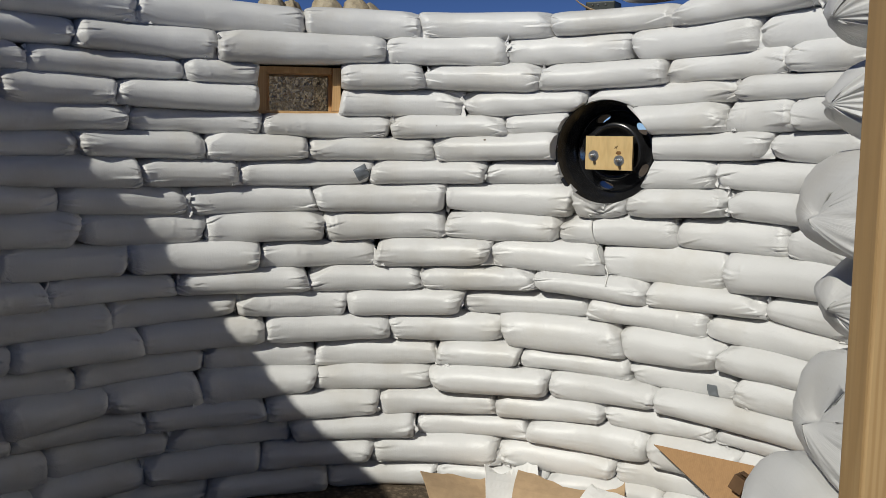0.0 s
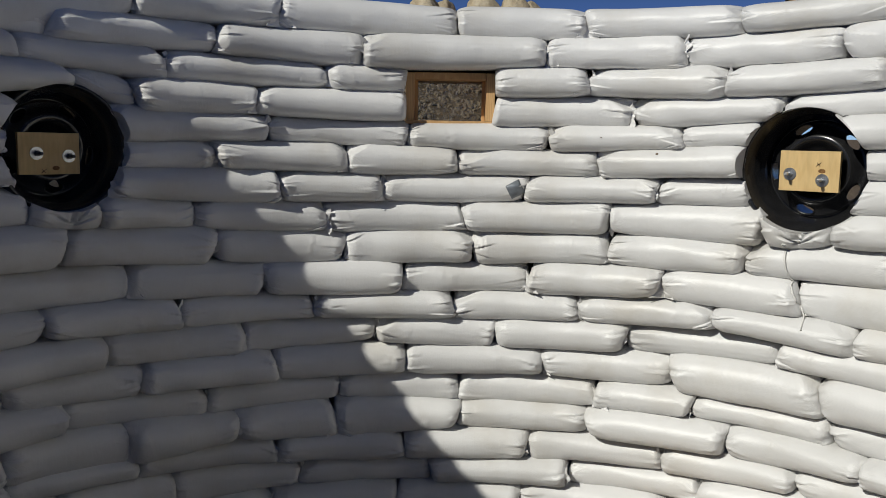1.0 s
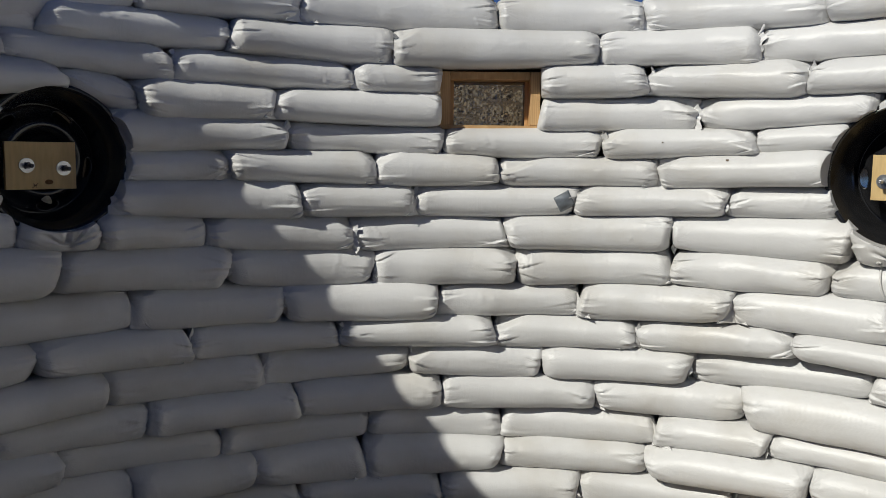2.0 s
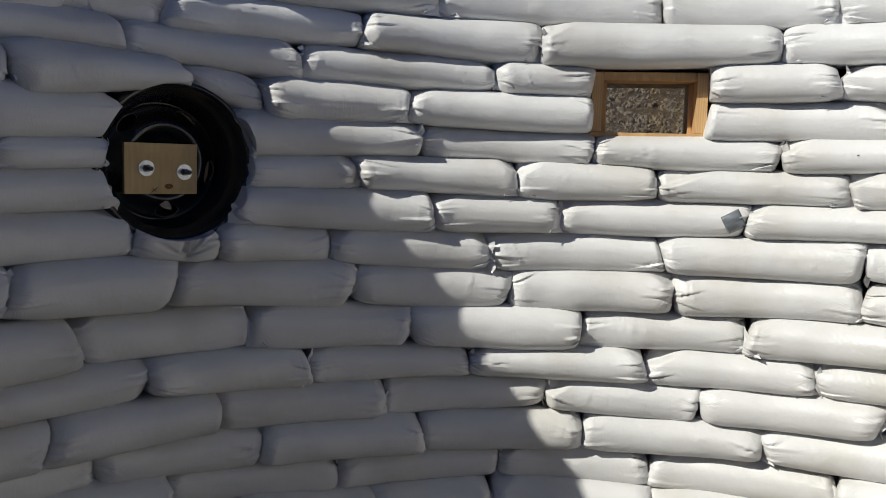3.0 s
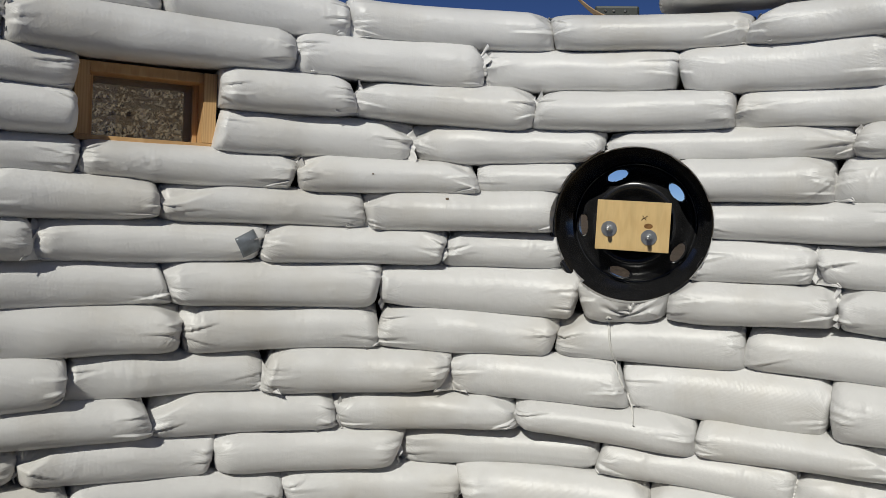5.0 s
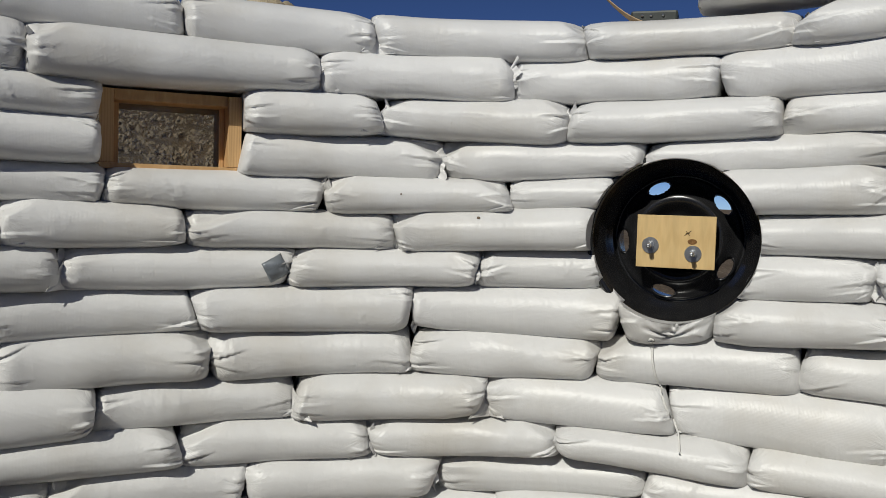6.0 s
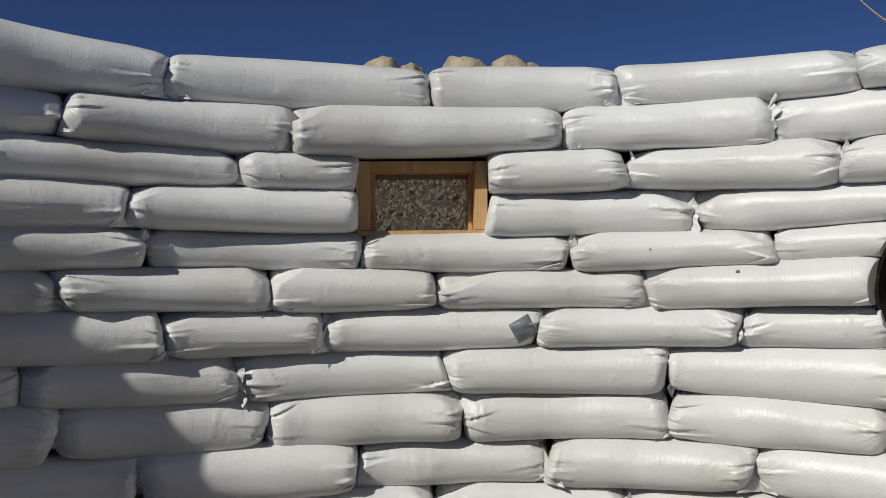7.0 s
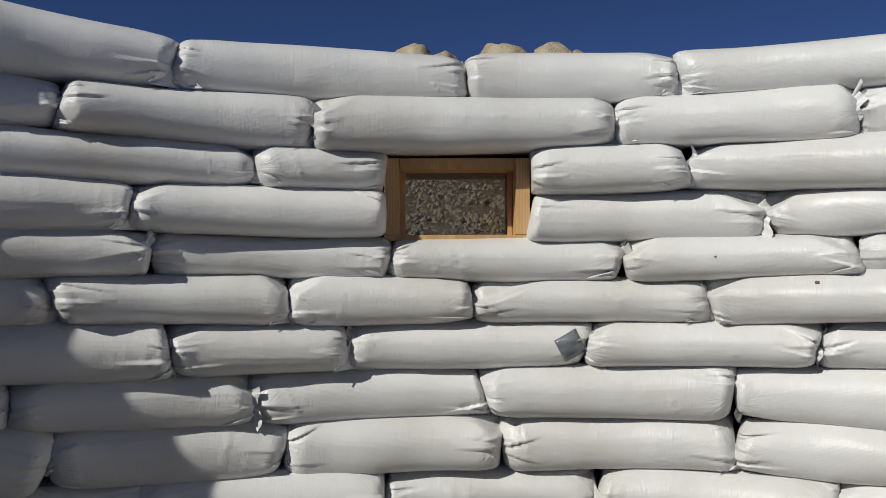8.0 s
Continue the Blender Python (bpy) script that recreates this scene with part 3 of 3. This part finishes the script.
lay_course([(143.8, 1.368, 1.477), (124.0, 1.339, 1.460), (111.0, 1.338, 1.452), (92.6, 1.346, 1.452), (76.2, 1.359, 1.462), (65.1, 1.365, 1.474)])
lay_course([(54.7, 1.368, 1.480), (44.3, 1.382, 1.493), (25.5, 1.390, 1.495)])
lay_course([(166.1, 1.297, 1.418), (152.3, 1.288, 1.410), (145.0, 1.269, 1.379), (134.2, 1.253, 1.356), (118.0, 1.220, 1.340), (100.5, 1.222, 1.344), (82.0, 1.237, 1.356), (63.8, 1.235, 1.367), (56.0, 1.251, 1.369), (42.5, 1.282, 1.383), (25.5, 1.274, 1.400)])
lay_course([(168.0, 1.155, 1.299), (162.7, 1.155, 1.297), (149.0, 1.147, 1.282), (131.9, 1.120, 1.251), (115.7, 1.097, 1.223), (99.2, 1.099, 1.227), (81.9, 1.118, 1.239), (65.6, 1.120, 1.236), (49.4, 1.141, 1.269), (34.6, 1.158, 1.280), (25.5, 1.158, 1.276)])
lay_course([(168.0, 1.009, 1.157), (157.5, 1.009, 1.154), (141.9, 1.006, 1.138), (125.9, 0.985, 1.114), (108.3, 0.974, 1.100), (91.9, 0.987, 1.109), (75.3, 1.004, 1.121), (59.2, 0.995, 1.130), (42.3, 1.000, 1.151), (25.5, 1.045, 1.180)])
lay_course([(166.0, 0.910, 1.023), (151.5, 0.908, 1.010), (136.2, 0.882, 1.000), (119.7, 0.881, 0.983), (101.6, 0.875, 0.981), (85.4, 0.882, 0.995), (68.8, 0.911, 1.002), (52.8, 0.896, 0.998), (37.0, 0.922, 1.016), (25.5, 0.904, 1.047)])
lay_course([(168.0, 0.779, 0.912), (160.2, 0.779, 0.911), (145.1, 0.785, 0.899), (128.5, 0.758, 0.884), (111.6, 0.774, 0.880), (96.0, 0.756, 0.880), (79.3, 0.781, 0.895), (61.0, 0.810, 0.910), (44.6, 0.802, 0.918), (25.5, 0.814, 0.926)])
lay_course([(167.0, 0.703, 0.825), (156.0, 0.690, 0.800), (141.0, 0.657, 0.781), (124.6, 0.648, 0.764), (107.7, 0.641, 0.772), (89.8, 0.651, 0.767), (73.4, 0.658, 0.792), (56.0, 0.658, 0.810), (42.3, 0.691, 0.808), (25.5, 0.720, 0.818)])
lay_course([(168.0, 0.579, 0.705), (161.7, 0.579, 0.701), (149.8, 0.578, 0.695), (133.0, 0.533, 0.655), (116.2, 0.546, 0.650), (100.6, 0.525, 0.647), (82.9, 0.539, 0.656), (70.6, 0.565, 0.660), (54.9, 0.564, 0.675), (39.7, 0.584, 0.707), (25.5, 0.602, 0.720)])
lay_course([(168.0, 0.453, 0.601), (156.7, 0.453, 0.601), (142.8, 0.416, 0.567), (129.5, 0.425, 0.539), (116.8, 0.394, 0.548), (100.6, 0.421, 0.528), (83.7, 0.429, 0.541), (66.3, 0.445, 0.566), (50.6, 0.477, 0.571), (25.5, 0.504, 0.604)])
lay_course([(168.0, 0.384, 0.487), (156.6, 0.384, 0.487), (141.6, 0.353, 0.441), (124.4, 0.309, 0.414), (107.8, 0.298, 0.412), (91.4, 0.303, 0.427), (74.1, 0.327, 0.440), (58.0, 0.363, 0.464), (42.4, 0.409, 0.488), (25.5, 0.437, 0.527)])
lay_course([(166.1, 0.238, 0.386), (150.6, 0.238, 0.374), (137.2, 0.193, 0.344), (121.4, 0.201, 0.309), (104.3, 0.189, 0.301), (86.0, 0.206, 0.313), (69.3, 0.230, 0.340), (51.7, 0.236, 0.383), (39.0, 0.264, 0.417), (25.5, 0.264, 0.439)])
lay_course([(167.6, 0.133, 0.246), (152.1, 0.133, 0.246), (139.4, 0.093, 0.203), (124.8, 0.074, 0.202), (108.8, 0.071, 0.195), (92.2, 0.081, 0.203), (73.6, 0.093, 0.226), (56.4, 0.114, 0.236), (42.7, 0.151, 0.258), (27.2, 0.151, 0.266)])
lay_course([(168.0, 0.040, 0.154), (160.5, 0.040, 0.154), (145.0, 0.040, 0.154), (130.9, -0.016, 0.092), (116.2, -0.044, 0.075), (99.0, -0.043, 0.079), (82.8, -0.038, 0.089), (66.1, -0.000, 0.108), (49.0, 0.049, 0.151), (33.5, 0.049, 0.151), (25.5, 0.049, 0.151)])

# ---- window ----
def build_window():
    m = facing(102.45, R + 0.058, 1.744)
    w = thing("window_1", m, "small pine-framed window set between the bags", "window", kind="structure")
    W, H = 0.349, 0.196
    for sx in (-1, 1):
        x0, x1 = sorted((sx * W / 2, sx * (W / 2 - 0.034)))
        part("jamb", box(bmesh.new(), (x0, -0.30, -H / 2 + 0.011), (x1, 0, H / 2 - 0.001), 0.0015), PINE, w)
    part("head", box(bmesh.new(), (-W / 2 + 0.035, -0.30, H / 2 - 0.027), (W / 2 - 0.035, -0.012, H / 2), 0.0015), PINE_FLAT, w)
    part("sill", box(bmesh.new(), (-W / 2, -0.30, -H / 2 - 0.004), (W / 2, 0.003, -H / 2 + 0.010), 0.0015), PINE_FLAT, w)
    iw, lo, hi = W / 2 - 0.035, -H / 2 + 0.011, H / 2 - 0.028
    part("stop_bead", box(bmesh.new(), (-iw, -0.095, lo), (-iw + 0.012, -0.075, hi), 0.001), PINE, w)
    part("stop_bead", box(bmesh.new(), (iw - 0.012, -0.095, lo), (iw, -0.075, hi), 0.001), PINE, w)
    pane = part("pane", box(bmesh.new(), (-iw, -0.110, lo), (iw, -0.104, hi)), GLASS, w)
    pane.visible_shadow = False


build_window()


# ---- wheel rims set through the wall ----
def build_rim(deg, z, rad, turn, plate_turn, bolts, knot, mark, label, bolt_mat, deep=0.0, open_back=True, plate_at=(0.0, -0.006)):
    m = facing(deg, R + 0.030, z)
    w = thing("wheel_rim", m, label, "wheel rim", "wheel rims in the wall")
    rad = rad - 0.004
    # barrel: rolled lip in front, a step, then the drop centre
    prof = [(rad, -0.30), (rad, 0.0), (rad - 0.004, 0.006), (rad - 0.012, 0.006), (rad - 0.018, -0.002), (rad - 0.022, -0.022),
            (rad - 0.036, -0.034), (rad - 0.040, -0.075), (rad - 0.052, -0.090), (rad - 0.052, -0.30)]
    part("barrel", lathe(bmesh.new(), prof, 96, closed=True), BLACK, w, smooth=True)
    # disc with five oval windows
    dr = rad - 0.052
    bm = bmesh.new()
    steps, rings = 180, np.linspace(0.03, dr, 44)

    def back(r):
        f = r / dr
        return -0.128 + 0.034 * math.exp(-((f - 0.62) / 0.16) ** 2) - 0.012 * (f > 0.93)

    grid = [[bm.verts.new((r * math.cos(a), back(r), r * math.sin(a))) for a in np.linspace(0, 2 * math.pi, steps, endpoint=False)] for r in rings]
    holes = [radians(turn + 72 * k) for k in range(5)]
    for i in range(len(rings) - 1):
        for j in range(steps):
            rm, am = (rings[i] + rings[i + 1]) / 2, 2 * math.pi * (j + 0.5) / steps
            if any(((rm - dr * 0.83) / 0.017) ** 2 + (math.remainder(am - h, 2 * math.pi) * rm / 0.032) ** 2 < 1 for h in holes):
                continue
            q = (j + 1) % steps
            bm.faces.new((grid[i][j], grid[i][q], grid[i + 1][q], grid[i + 1][j]))
    disc = part("disc", bm, BLACK, w, smooth=True)
    solid = disc.modifiers.new("thickness", "SOLIDIFY")
    solid.thickness = 0.004
    for h in holes:
        bm = bmesh.new()
        c = Vector((dr * 0.83 * math.cos(h), back(dr * 0.83) + 0.001, dr * 0.83 * math.sin(h)))
        er, et = Vector((math.cos(h), 0, math.sin(h))), Vector((-math.sin(h), 0, math.cos(h)))
        pts = [c + er * 0.018 * math.cos(a) + et * 0.033 * math.sin(a) for a in np.linspace(0, 2 * math.pi, 41)]
        part("hole_lip", tube(bm, pts, 0.0032, 8), BLACK, disc, smooth=True)
    part("hub_ring", lathe(bmesh.new(), [(0.028, -0.128), (0.028, -0.061 - deep), (0.034, -0.058 - deep), (0.040, -0.061 - deep), (0.040, -0.128)], 48, closed=True), BLACK, w, smooth=True)
    # added black disc: keeps daylight behind from showing through the holes
    if not open_back:
        part("hole_blocker", lathe(bmesh.new(), [(0.0005, -0.20), (rad - 0.053, -0.20), (rad - 0.053, -0.21), (0.0005, -0.21)], 64, closed=True), BLOCKER_BLACK, w)
    # wooden plate on the hub
    pm = Matrix.Translation((plate_at[0], 0, plate_at[1])) @ Matrix.Rotation(radians(plate_turn), 4, "Y")
    bm = box(bmesh.new(), (-0.100, -0.056 - deep, -0.069), (0.100, -0.038 - deep, 0.069), 0.0012, pm)
    plate = part("mounting_plate", bm, PLY, w, "pale plywood plate with two bolts")
    for bx, bz in bolts:
        at = pm @ Matrix.Translation((bx, -0.038 - deep, bz))
        part("washer", lathe(bmesh.new(), [(0.006, 0.0), (0.006, 0.003), (0.0215, 0.003), (0.0215, 0.0)], 40, at, True), STEEL, plate)
        part("nut", lathe(bmesh.new(), [(0.004, 0.003), (0.004, 0.012), (0.0105, 0.012), (0.0105, 0.003)], 6, at, True), bolt_mat, plate)
        part("bolt", lathe(bmesh.new(), [(0.0005, 0.044), (0.005, 0.044), (0.006, 0.042), (0.006, 0.0), (0.0005, 0.0)], 16, at, True), bolt_mat, plate, smooth=True)
    kx, kz = knot
    part("knot", lathe(bmesh.new(), [(0.0005, 0.0006), (0.009, 0.0006), (0.0092, 0.0)], 20, pm @ Matrix.Translation((kx, -0.0378 - deep, kz)) @ Matrix.Diagonal((1.3, 1, 0.8, 1)), True), KNOT, plate)
    mx, mz = mark
    for tilt, ln in ((38, 0.022), (-50, 0.016), (8, 0.010)):
        part("pencil_stroke", box(bmesh.new(), (-ln / 2, 0, -0.0009), (ln / 2, 0.0005, 0.0009), 0, pm @ Matrix.Translation((mx, -0.0378 - deep, mz)) @ Matrix.Rotation(radians(tilt), 4, "Y")), INK, plate)
    return w


build_rim(*RIMS[0], 139, 0.3, [(0.064, -0.011), (-0.045, -0.029)], (-0.042, 0.002), (-0.030, 0.024),
          "black enamelled car wheel rim with a pale plywood plate, sunlit", STEEL)
build_rim(*RIMS[1], 120, -0.6, [(0.042, 0.001), (-0.063, -0.008)], (-0.020, -0.048), (0.020, -0.058),
          "black car wheel rim with a plywood plate, in shade", DARK_STEEL, 0.042, False, (0.012, -0.019))


# ---- stones and odds on the wall's top ----
def build_rock(deg, r, z, size, seed, label):
    rng = np.random.default_rng(seed)
    bm = bmesh.new()
    bmesh.ops.create_icosphere(bm, subdivisions=4, radius=1)
    off = Vector(rng.uniform(0, 50, 3))
    planes = [(Vector(rng.normal(0, 1, 3)).normalized(), rng.uniform(0.62, 0.85)) for _ in range(9)]
    for v in bm.verts:
        p = v.co.copy()
        for n, d in planes:
            e = p.dot(n)
            if e > d:
                p -= n * (e - d) * 0.85
        p *= 1 + 0.10 * noise.noise(p * 1.7 + off) + 0.05 * noise.noise(p * 5 + off) + 0.022 * noise.noise(p * 13 + off)
        v.co = Vector((p.x * size[0], p.y * size[1], p.z * size[2]))
    low = min(v.co.z for v in bm.verts)
    ob = part("rock", bm, ROCK, None, "", True)
    ob.matrix_world = facing(deg, r, z - low)
    tagged(ob, label, "rock", "stones on the wall")


build_rock(105.2, R + 0.24, 2.019, (0.085, 0.06, 0.075), 1, "flat tan sandstone lying on the wall top")
build_rock(103.3, R + 0.27, 2.019, (0.060, 0.06, 0.068), 2, "small tan sandstone lying on the wall top")
build_rock(98.6, R + 0.24, 2.019, (0.075, 0.06, 0.083), 3, "blocky pale sandstone lying on the wall top")
build_rock(95.0, R + 0.26, 2.004, (0.075, 0.06, 0.080), 4, "rough brown sandstone lying on the wall top")
build_rock(92.8, R + 0.27, 2.019, (0.062, 0.05, 0.072), 5, "small brown sandstone lying on the wall top")


def sheet(bm, rows, thick):
    """A bent sheet from rows of points, given a thickness."""
    grid = [[bm.verts.new(p) for p in row] for row in rows]
    for a, b in zip(grid, grid[1:]):
        for i in range(len(a) - 1):
            bm.faces.new((a[i], a[i + 1], b[i + 1], b[i]))
    bmesh.ops.recalc_face_normals(bm, faces=bm.faces)
    bmesh.ops.solidify(bm, geom=bm.faces[:], thickness=thick)
    return bm


def build_flap():
    rows = []
    for i in range(15):
        f = i / 14
        x = 0.170 - 0.25 * f
        z = 0.045 + 0.19 * (1 - f) ** 1.9
        rows.append([Vector((x, -0.07 * g * (0.04 + 0.96 * f ** 1.8), z - 0.022 * g * f * f)) for g in np.linspace(0, 1, 6)])
    ob = part("cardboard_flap", sheet(bmesh.new(), rows, 0.0022), CARD, None, "", True)
    ob.matrix_world = facing(64.0, R + 0.13, 2.030)
    tagged(ob, "curled torn cardboard strip lying on the wall top", "cardboard")
    b = thing("metal_box", facing(62.3, R + 0.20, 2.018), "dark olive metal box lying on the wall top", "box")
    part("body", box(bmesh.new(), (-0.058, -0.05, 0), (0.066, 0.05, 0.102), 0.006), BOX_GREY, b)
    for x in (-0.02, 0.012, 0.035):
        part("screw", lathe(bmesh.new(), [(0.0005, 0.007), (0.0035, 0.005), (0.004, 0.0), (0.0005, 0.0)], 12, Matrix.Translation((x, 0.05, 0.088)), True), STEEL, b)


build_flap()


# ---- patches and twine on the bags ----
bpy.context.view_layer.update()
DEPS = bpy.context.evaluated_depsgraph_get()


def on_bags(deg, z, proud):
    """The place where a level line out from the middle of the room meets the bags, a little in front of them."""
    start, way = ring(deg, R - 0.30, z), (ring(deg, R, z) - ring(deg, 0, z)).normalized()
    hit, place, normal, _, _, _ = scene.ray_cast(DEPS, start, way, distance=0.6)
    return (place if hit else ring(deg, R, z)) - way * proud


def patch(deg, z, w, h, turn, label):
    rows = []
    c, s = math.cos(radians(turn)), math.sin(radians(turn))
    for p in np.linspace(-0.5, 0.5, 9):
        rows.append([on_bags(deg - math.degrees((p * w * c - q * h * s) / R), z + p * w * s + q * h * c, 0.0018) for q in np.linspace(-0.5, 0.5, 9)])
    ob = part("tape_patch", sheet(bmesh.new(), rows, 0.0012), TAPE, None, "", True)
    tagged(ob, label, "tape", "tape patches on the bags")


patch(93.9, 1.397, 0.056, 0.056, 28, "crumpled grey duct tape patch on a white bag")
patch(43.2, 0.612, 0.042, 0.048, 4, "square dark grey tape patch on a white bag")


def build_twine():
    bm = bmesh.new()
    tube(bm, [on_bags(61.0 - 2.6 * f + 0.35 * math.sin(f * 5), 1.243 - 0.275 * f, 0.006 + 0.002 * math.sin(f * 11)) for f in np.linspace(0, 1, 26)], 0.0032)
    tube(bm, [on_bags(61.0 - 0.22 * math.sin(a), 1.247 + 0.004 * math.cos(a), 0.004) for a in np.linspace(0, 6.3, 14)], 0.003)
    tagged(part("twine", bm, TWINE, None, "", True), "white twine hanging from a tied bag neck", "string")


build_twine()


# ---- doorway: timber post and a stack of bags beside it ----
def build_post():
    bm = box(bmesh.new(), (0, 0, 0), (0.140, 0.038, 2.16), 0.003)
    ob = part("door_post", bm, POST_WOOD)
    ob.matrix_world = Matrix.Translation((0.359, 0.635, FLOOR)) @ Matrix.Rotation(radians(-1.27), 4, "Y")
    tagged(ob, "rough-sawn fir door post standing on the ground", "post")


build_post()


def build_stack():
    """Bags laid across the doorway's side, their folded ends towards the opening."""
    st = thing("sandbag_stack", Matrix.Translation((0.36, 0.86, FLOOR)), "stack of white bags with folded ends beside the door post", "sandbag stack")
    levels = [0.0, 0.11, 0.22, 0.33, 0.44, 0.55, 0.66, 0.77, 0.88, 1.00, 1.13, 1.254, 1.39, 1.505, 1.622, 1.735, 1.85, 1.97, 2.09]
    start = {9: 0.350, 10: 0.366, 11: 0.412, 12: 0.436, 13: 0.402, 14: 0.412, 15: 0.408, 16: 0.41}
    for i, (z0, z1) in enumerate(zip(levels, levels[1:])):
        rng = np.random.default_rng(940 + i)
        length = 0.46 + rng.uniform(-0.01, 0.02)
        left = start.get(i, 0.40 + rng.uniform(-0.012, 0.02)) - 0.36
        loose = i in (12, 14, 15)
        along, out, up, uv = bag_shape(FINE, length, np.full(len(FINE.u), (z1 - z0) / 2 + 0.006), rng, nose=0.058, depth=0.22, slack=1.8 if loose else 1.1)
        # the closed end: drawn together and gathered into pleats round the hem
        s0, v = np.meshgrid(FINE.u * length, FINE.v, indexing="ij")
        reach = 0.085 if loose else 0.03 if i == 11 else 0.05
        shut = 0.06 + 0.94 * np.sqrt(np.clip(1 - (1 - np.minimum(s0 / reach, 1)) ** 2, 0, 1))
        wave = sum(rng.uniform(0.4, 1) * np.abs(np.sin(v * n / 2 + s0 * rng.uniform(-25, 25) + rng.uniform(0, 6.3))) for n in (5, 8, 11, 17)) * 0.8
        shut = shut * (1 - (0.17 if loose else 0.06) * wave * np.exp(-s0 / 0.09))
        low = -0.5 * (z1 - z0) * rng.uniform(0.1, 0.6)
        up = low * (1 - shut) + up * shut
        out = 0.08 + (out - 0.08) * shut
        uv[..., 2] += 0.1
        turn = radians(rng.uniform(-7, 3))
        verts = np.stack([left + along * math.cos(turn) - out * math.sin(turn), along * math.sin(turn) + out * math.cos(turn), (z0 + z1) / 2 + up], -1)
        ob = new("sandbag", bag_mesh("sandbag", FINE, verts, uv))
        ob.parent = st


build_stack()


# ---- litter at the wall's foot ----
def build_litter():
    a, b2 = Vector((0.83, 3.20, 0.372)), Vector((1.17, 2.95, 0.385))
    foot = a + Vector((0.58, -0.93, -0.372 - 0.03))
    side = b2 + (foot - a) * 0.40
    n = (b2 - a).cross(foot - a).normalized() * 0.006
    if n.z < 0:
        n = -n
    bm = bmesh.new()
    tops = [bm.verts.new(p + n) for p in (a, b2, side, foot)]
    lows = [bm.verts.new(p - n) for p in (a, b2, side, foot)]
    bm.faces.new(tops)
    bm.faces.new(lows[::-1])
    for i in range(4):
        bm.faces.new((tops[i], lows[i], lows[(i + 1) % 4], tops[(i + 1) % 4]))
    tagged(part("plywood_board", bm, BOARD_WOOD), "brown plywood offcut leaning against the bags", "board")

    def card(name, m, w, d, bend, mat, label, cat, seed, rip=0.007):
        rng = np.random.default_rng(seed)
        rows = []
        for i in range(13):
            f = i / 12 - 0.5
            e0, e1 = 0.022 * math.sin(f * 7 + seed) + rng.uniform(-rip, rip), 0.026 * math.sin(f * 6 + 2 * seed) + rng.uniform(-rip, rip)
            rows.append([Vector((f * w, (g - 0.5) * d + (e0 if g == 0 else e1 if g == 1 else 0), bend * (f * f * 2 + 0.3 * math.sin(g * 4 + f * 3)))) for g in np.linspace(0, 1, 7)])
        ob = part(name, sheet(bmesh.new(), rows, 0.004), mat, None, "", False)
        ob.matrix_world = m
        tagged(ob, label, cat)

    card("cardboard_sheet", pose(0.10, 3.40, 0.030, 13, 6, 16), 0.34, 0.36, 0.05, CARD, "torn brown cardboard sheet lying at the wall foot", "cardboard", 1)
    card("cardboard_sheet", pose(0.52, 3.33, 0.040, 20, -6, -16), 0.46, 0.30, 0.07, CARD, "curled brown cardboard sheet lying at the wall foot", "cardboard", 2)
    card("paper_sheet", pose(0.30, 3.46, 0.050, 40, 3, 5), 0.24, 0.22, 0.05, PAPER, "crumpled white paper sack lying between cardboard", "paper", 3)
    card("paper_sheet", pose(0.66, 3.20, 0.060, 25, 12, -40), 0.26, 0.22, 0.05, PAPER, "crumpled white paper sack lying on the ground", "paper", 4)
    at = a + (b2 - a) * 0.52 + (foot - a) * 0.15 + n * 7
    b = thing("carton", Matrix.Translation(at) @ pose(0, 0, 0, 22, 10, 50), "small crushed dark brown carton leaning on the board", "carton")
    part("body", box(bmesh.new(), (-0.045, -0.025, -0.028), (0.045, 0.025, 0.028), 0.003), CARD_DARK, b)
    part("lid", box(bmesh.new(), (-0.047, -0.027, 0.029), (0.04, 0.016, 0.032), 0.001, Matrix.Rotation(radians(14), 4, "Y")), CARD_DARK, b)


build_litter()


# ---- a dry leaf caught in the shaded rim, and two small tears in the bags ----
def build_leaf():
    rows = []
    for f in np.linspace(0, 1, 9):
        w = 0.011 * math.sin(math.pi * min(f * 0.96 + 0.02, 1)) ** 0.8
        rows.append([Vector((0.034 * f - 0.017, 0.004 * abs(g), 0.006 * math.sin(f * 3) + w * g)) for g in np.linspace(-1, 1, 5)])
    ob = part("dry_leaf", sheet(bmesh.new(), rows, 0.0008), LEAF, None, "", True)
    ob.matrix_world = facing(RIMS[1][0], R + 0.120, RIMS[1][1] - 0.124) @ Matrix.Rotation(radians(-20), 4, "Y")
    tagged(ob, "small pale dry leaf caught in the wheel rim", "leaf")


build_leaf()


def build_tear(deg, z, size):
    rows = [[on_bags(deg - math.degrees(p * size / R), z + q * size * (0.7 - 0.4 * abs(p)), 0.0012) for q in np.linspace(-0.5, 0.5, 4)] for p in np.linspace(-0.5, 0.5, 5)]
    tagged(part("bag_tear", sheet(bmesh.new(), rows, 0.0006), EARTH, None, "", True), "small brown tear in a white bag", "tear", "tears in the bags")


build_tear(76.3, 1.546, 0.009)
build_tear(83.2, 1.602, 0.005)
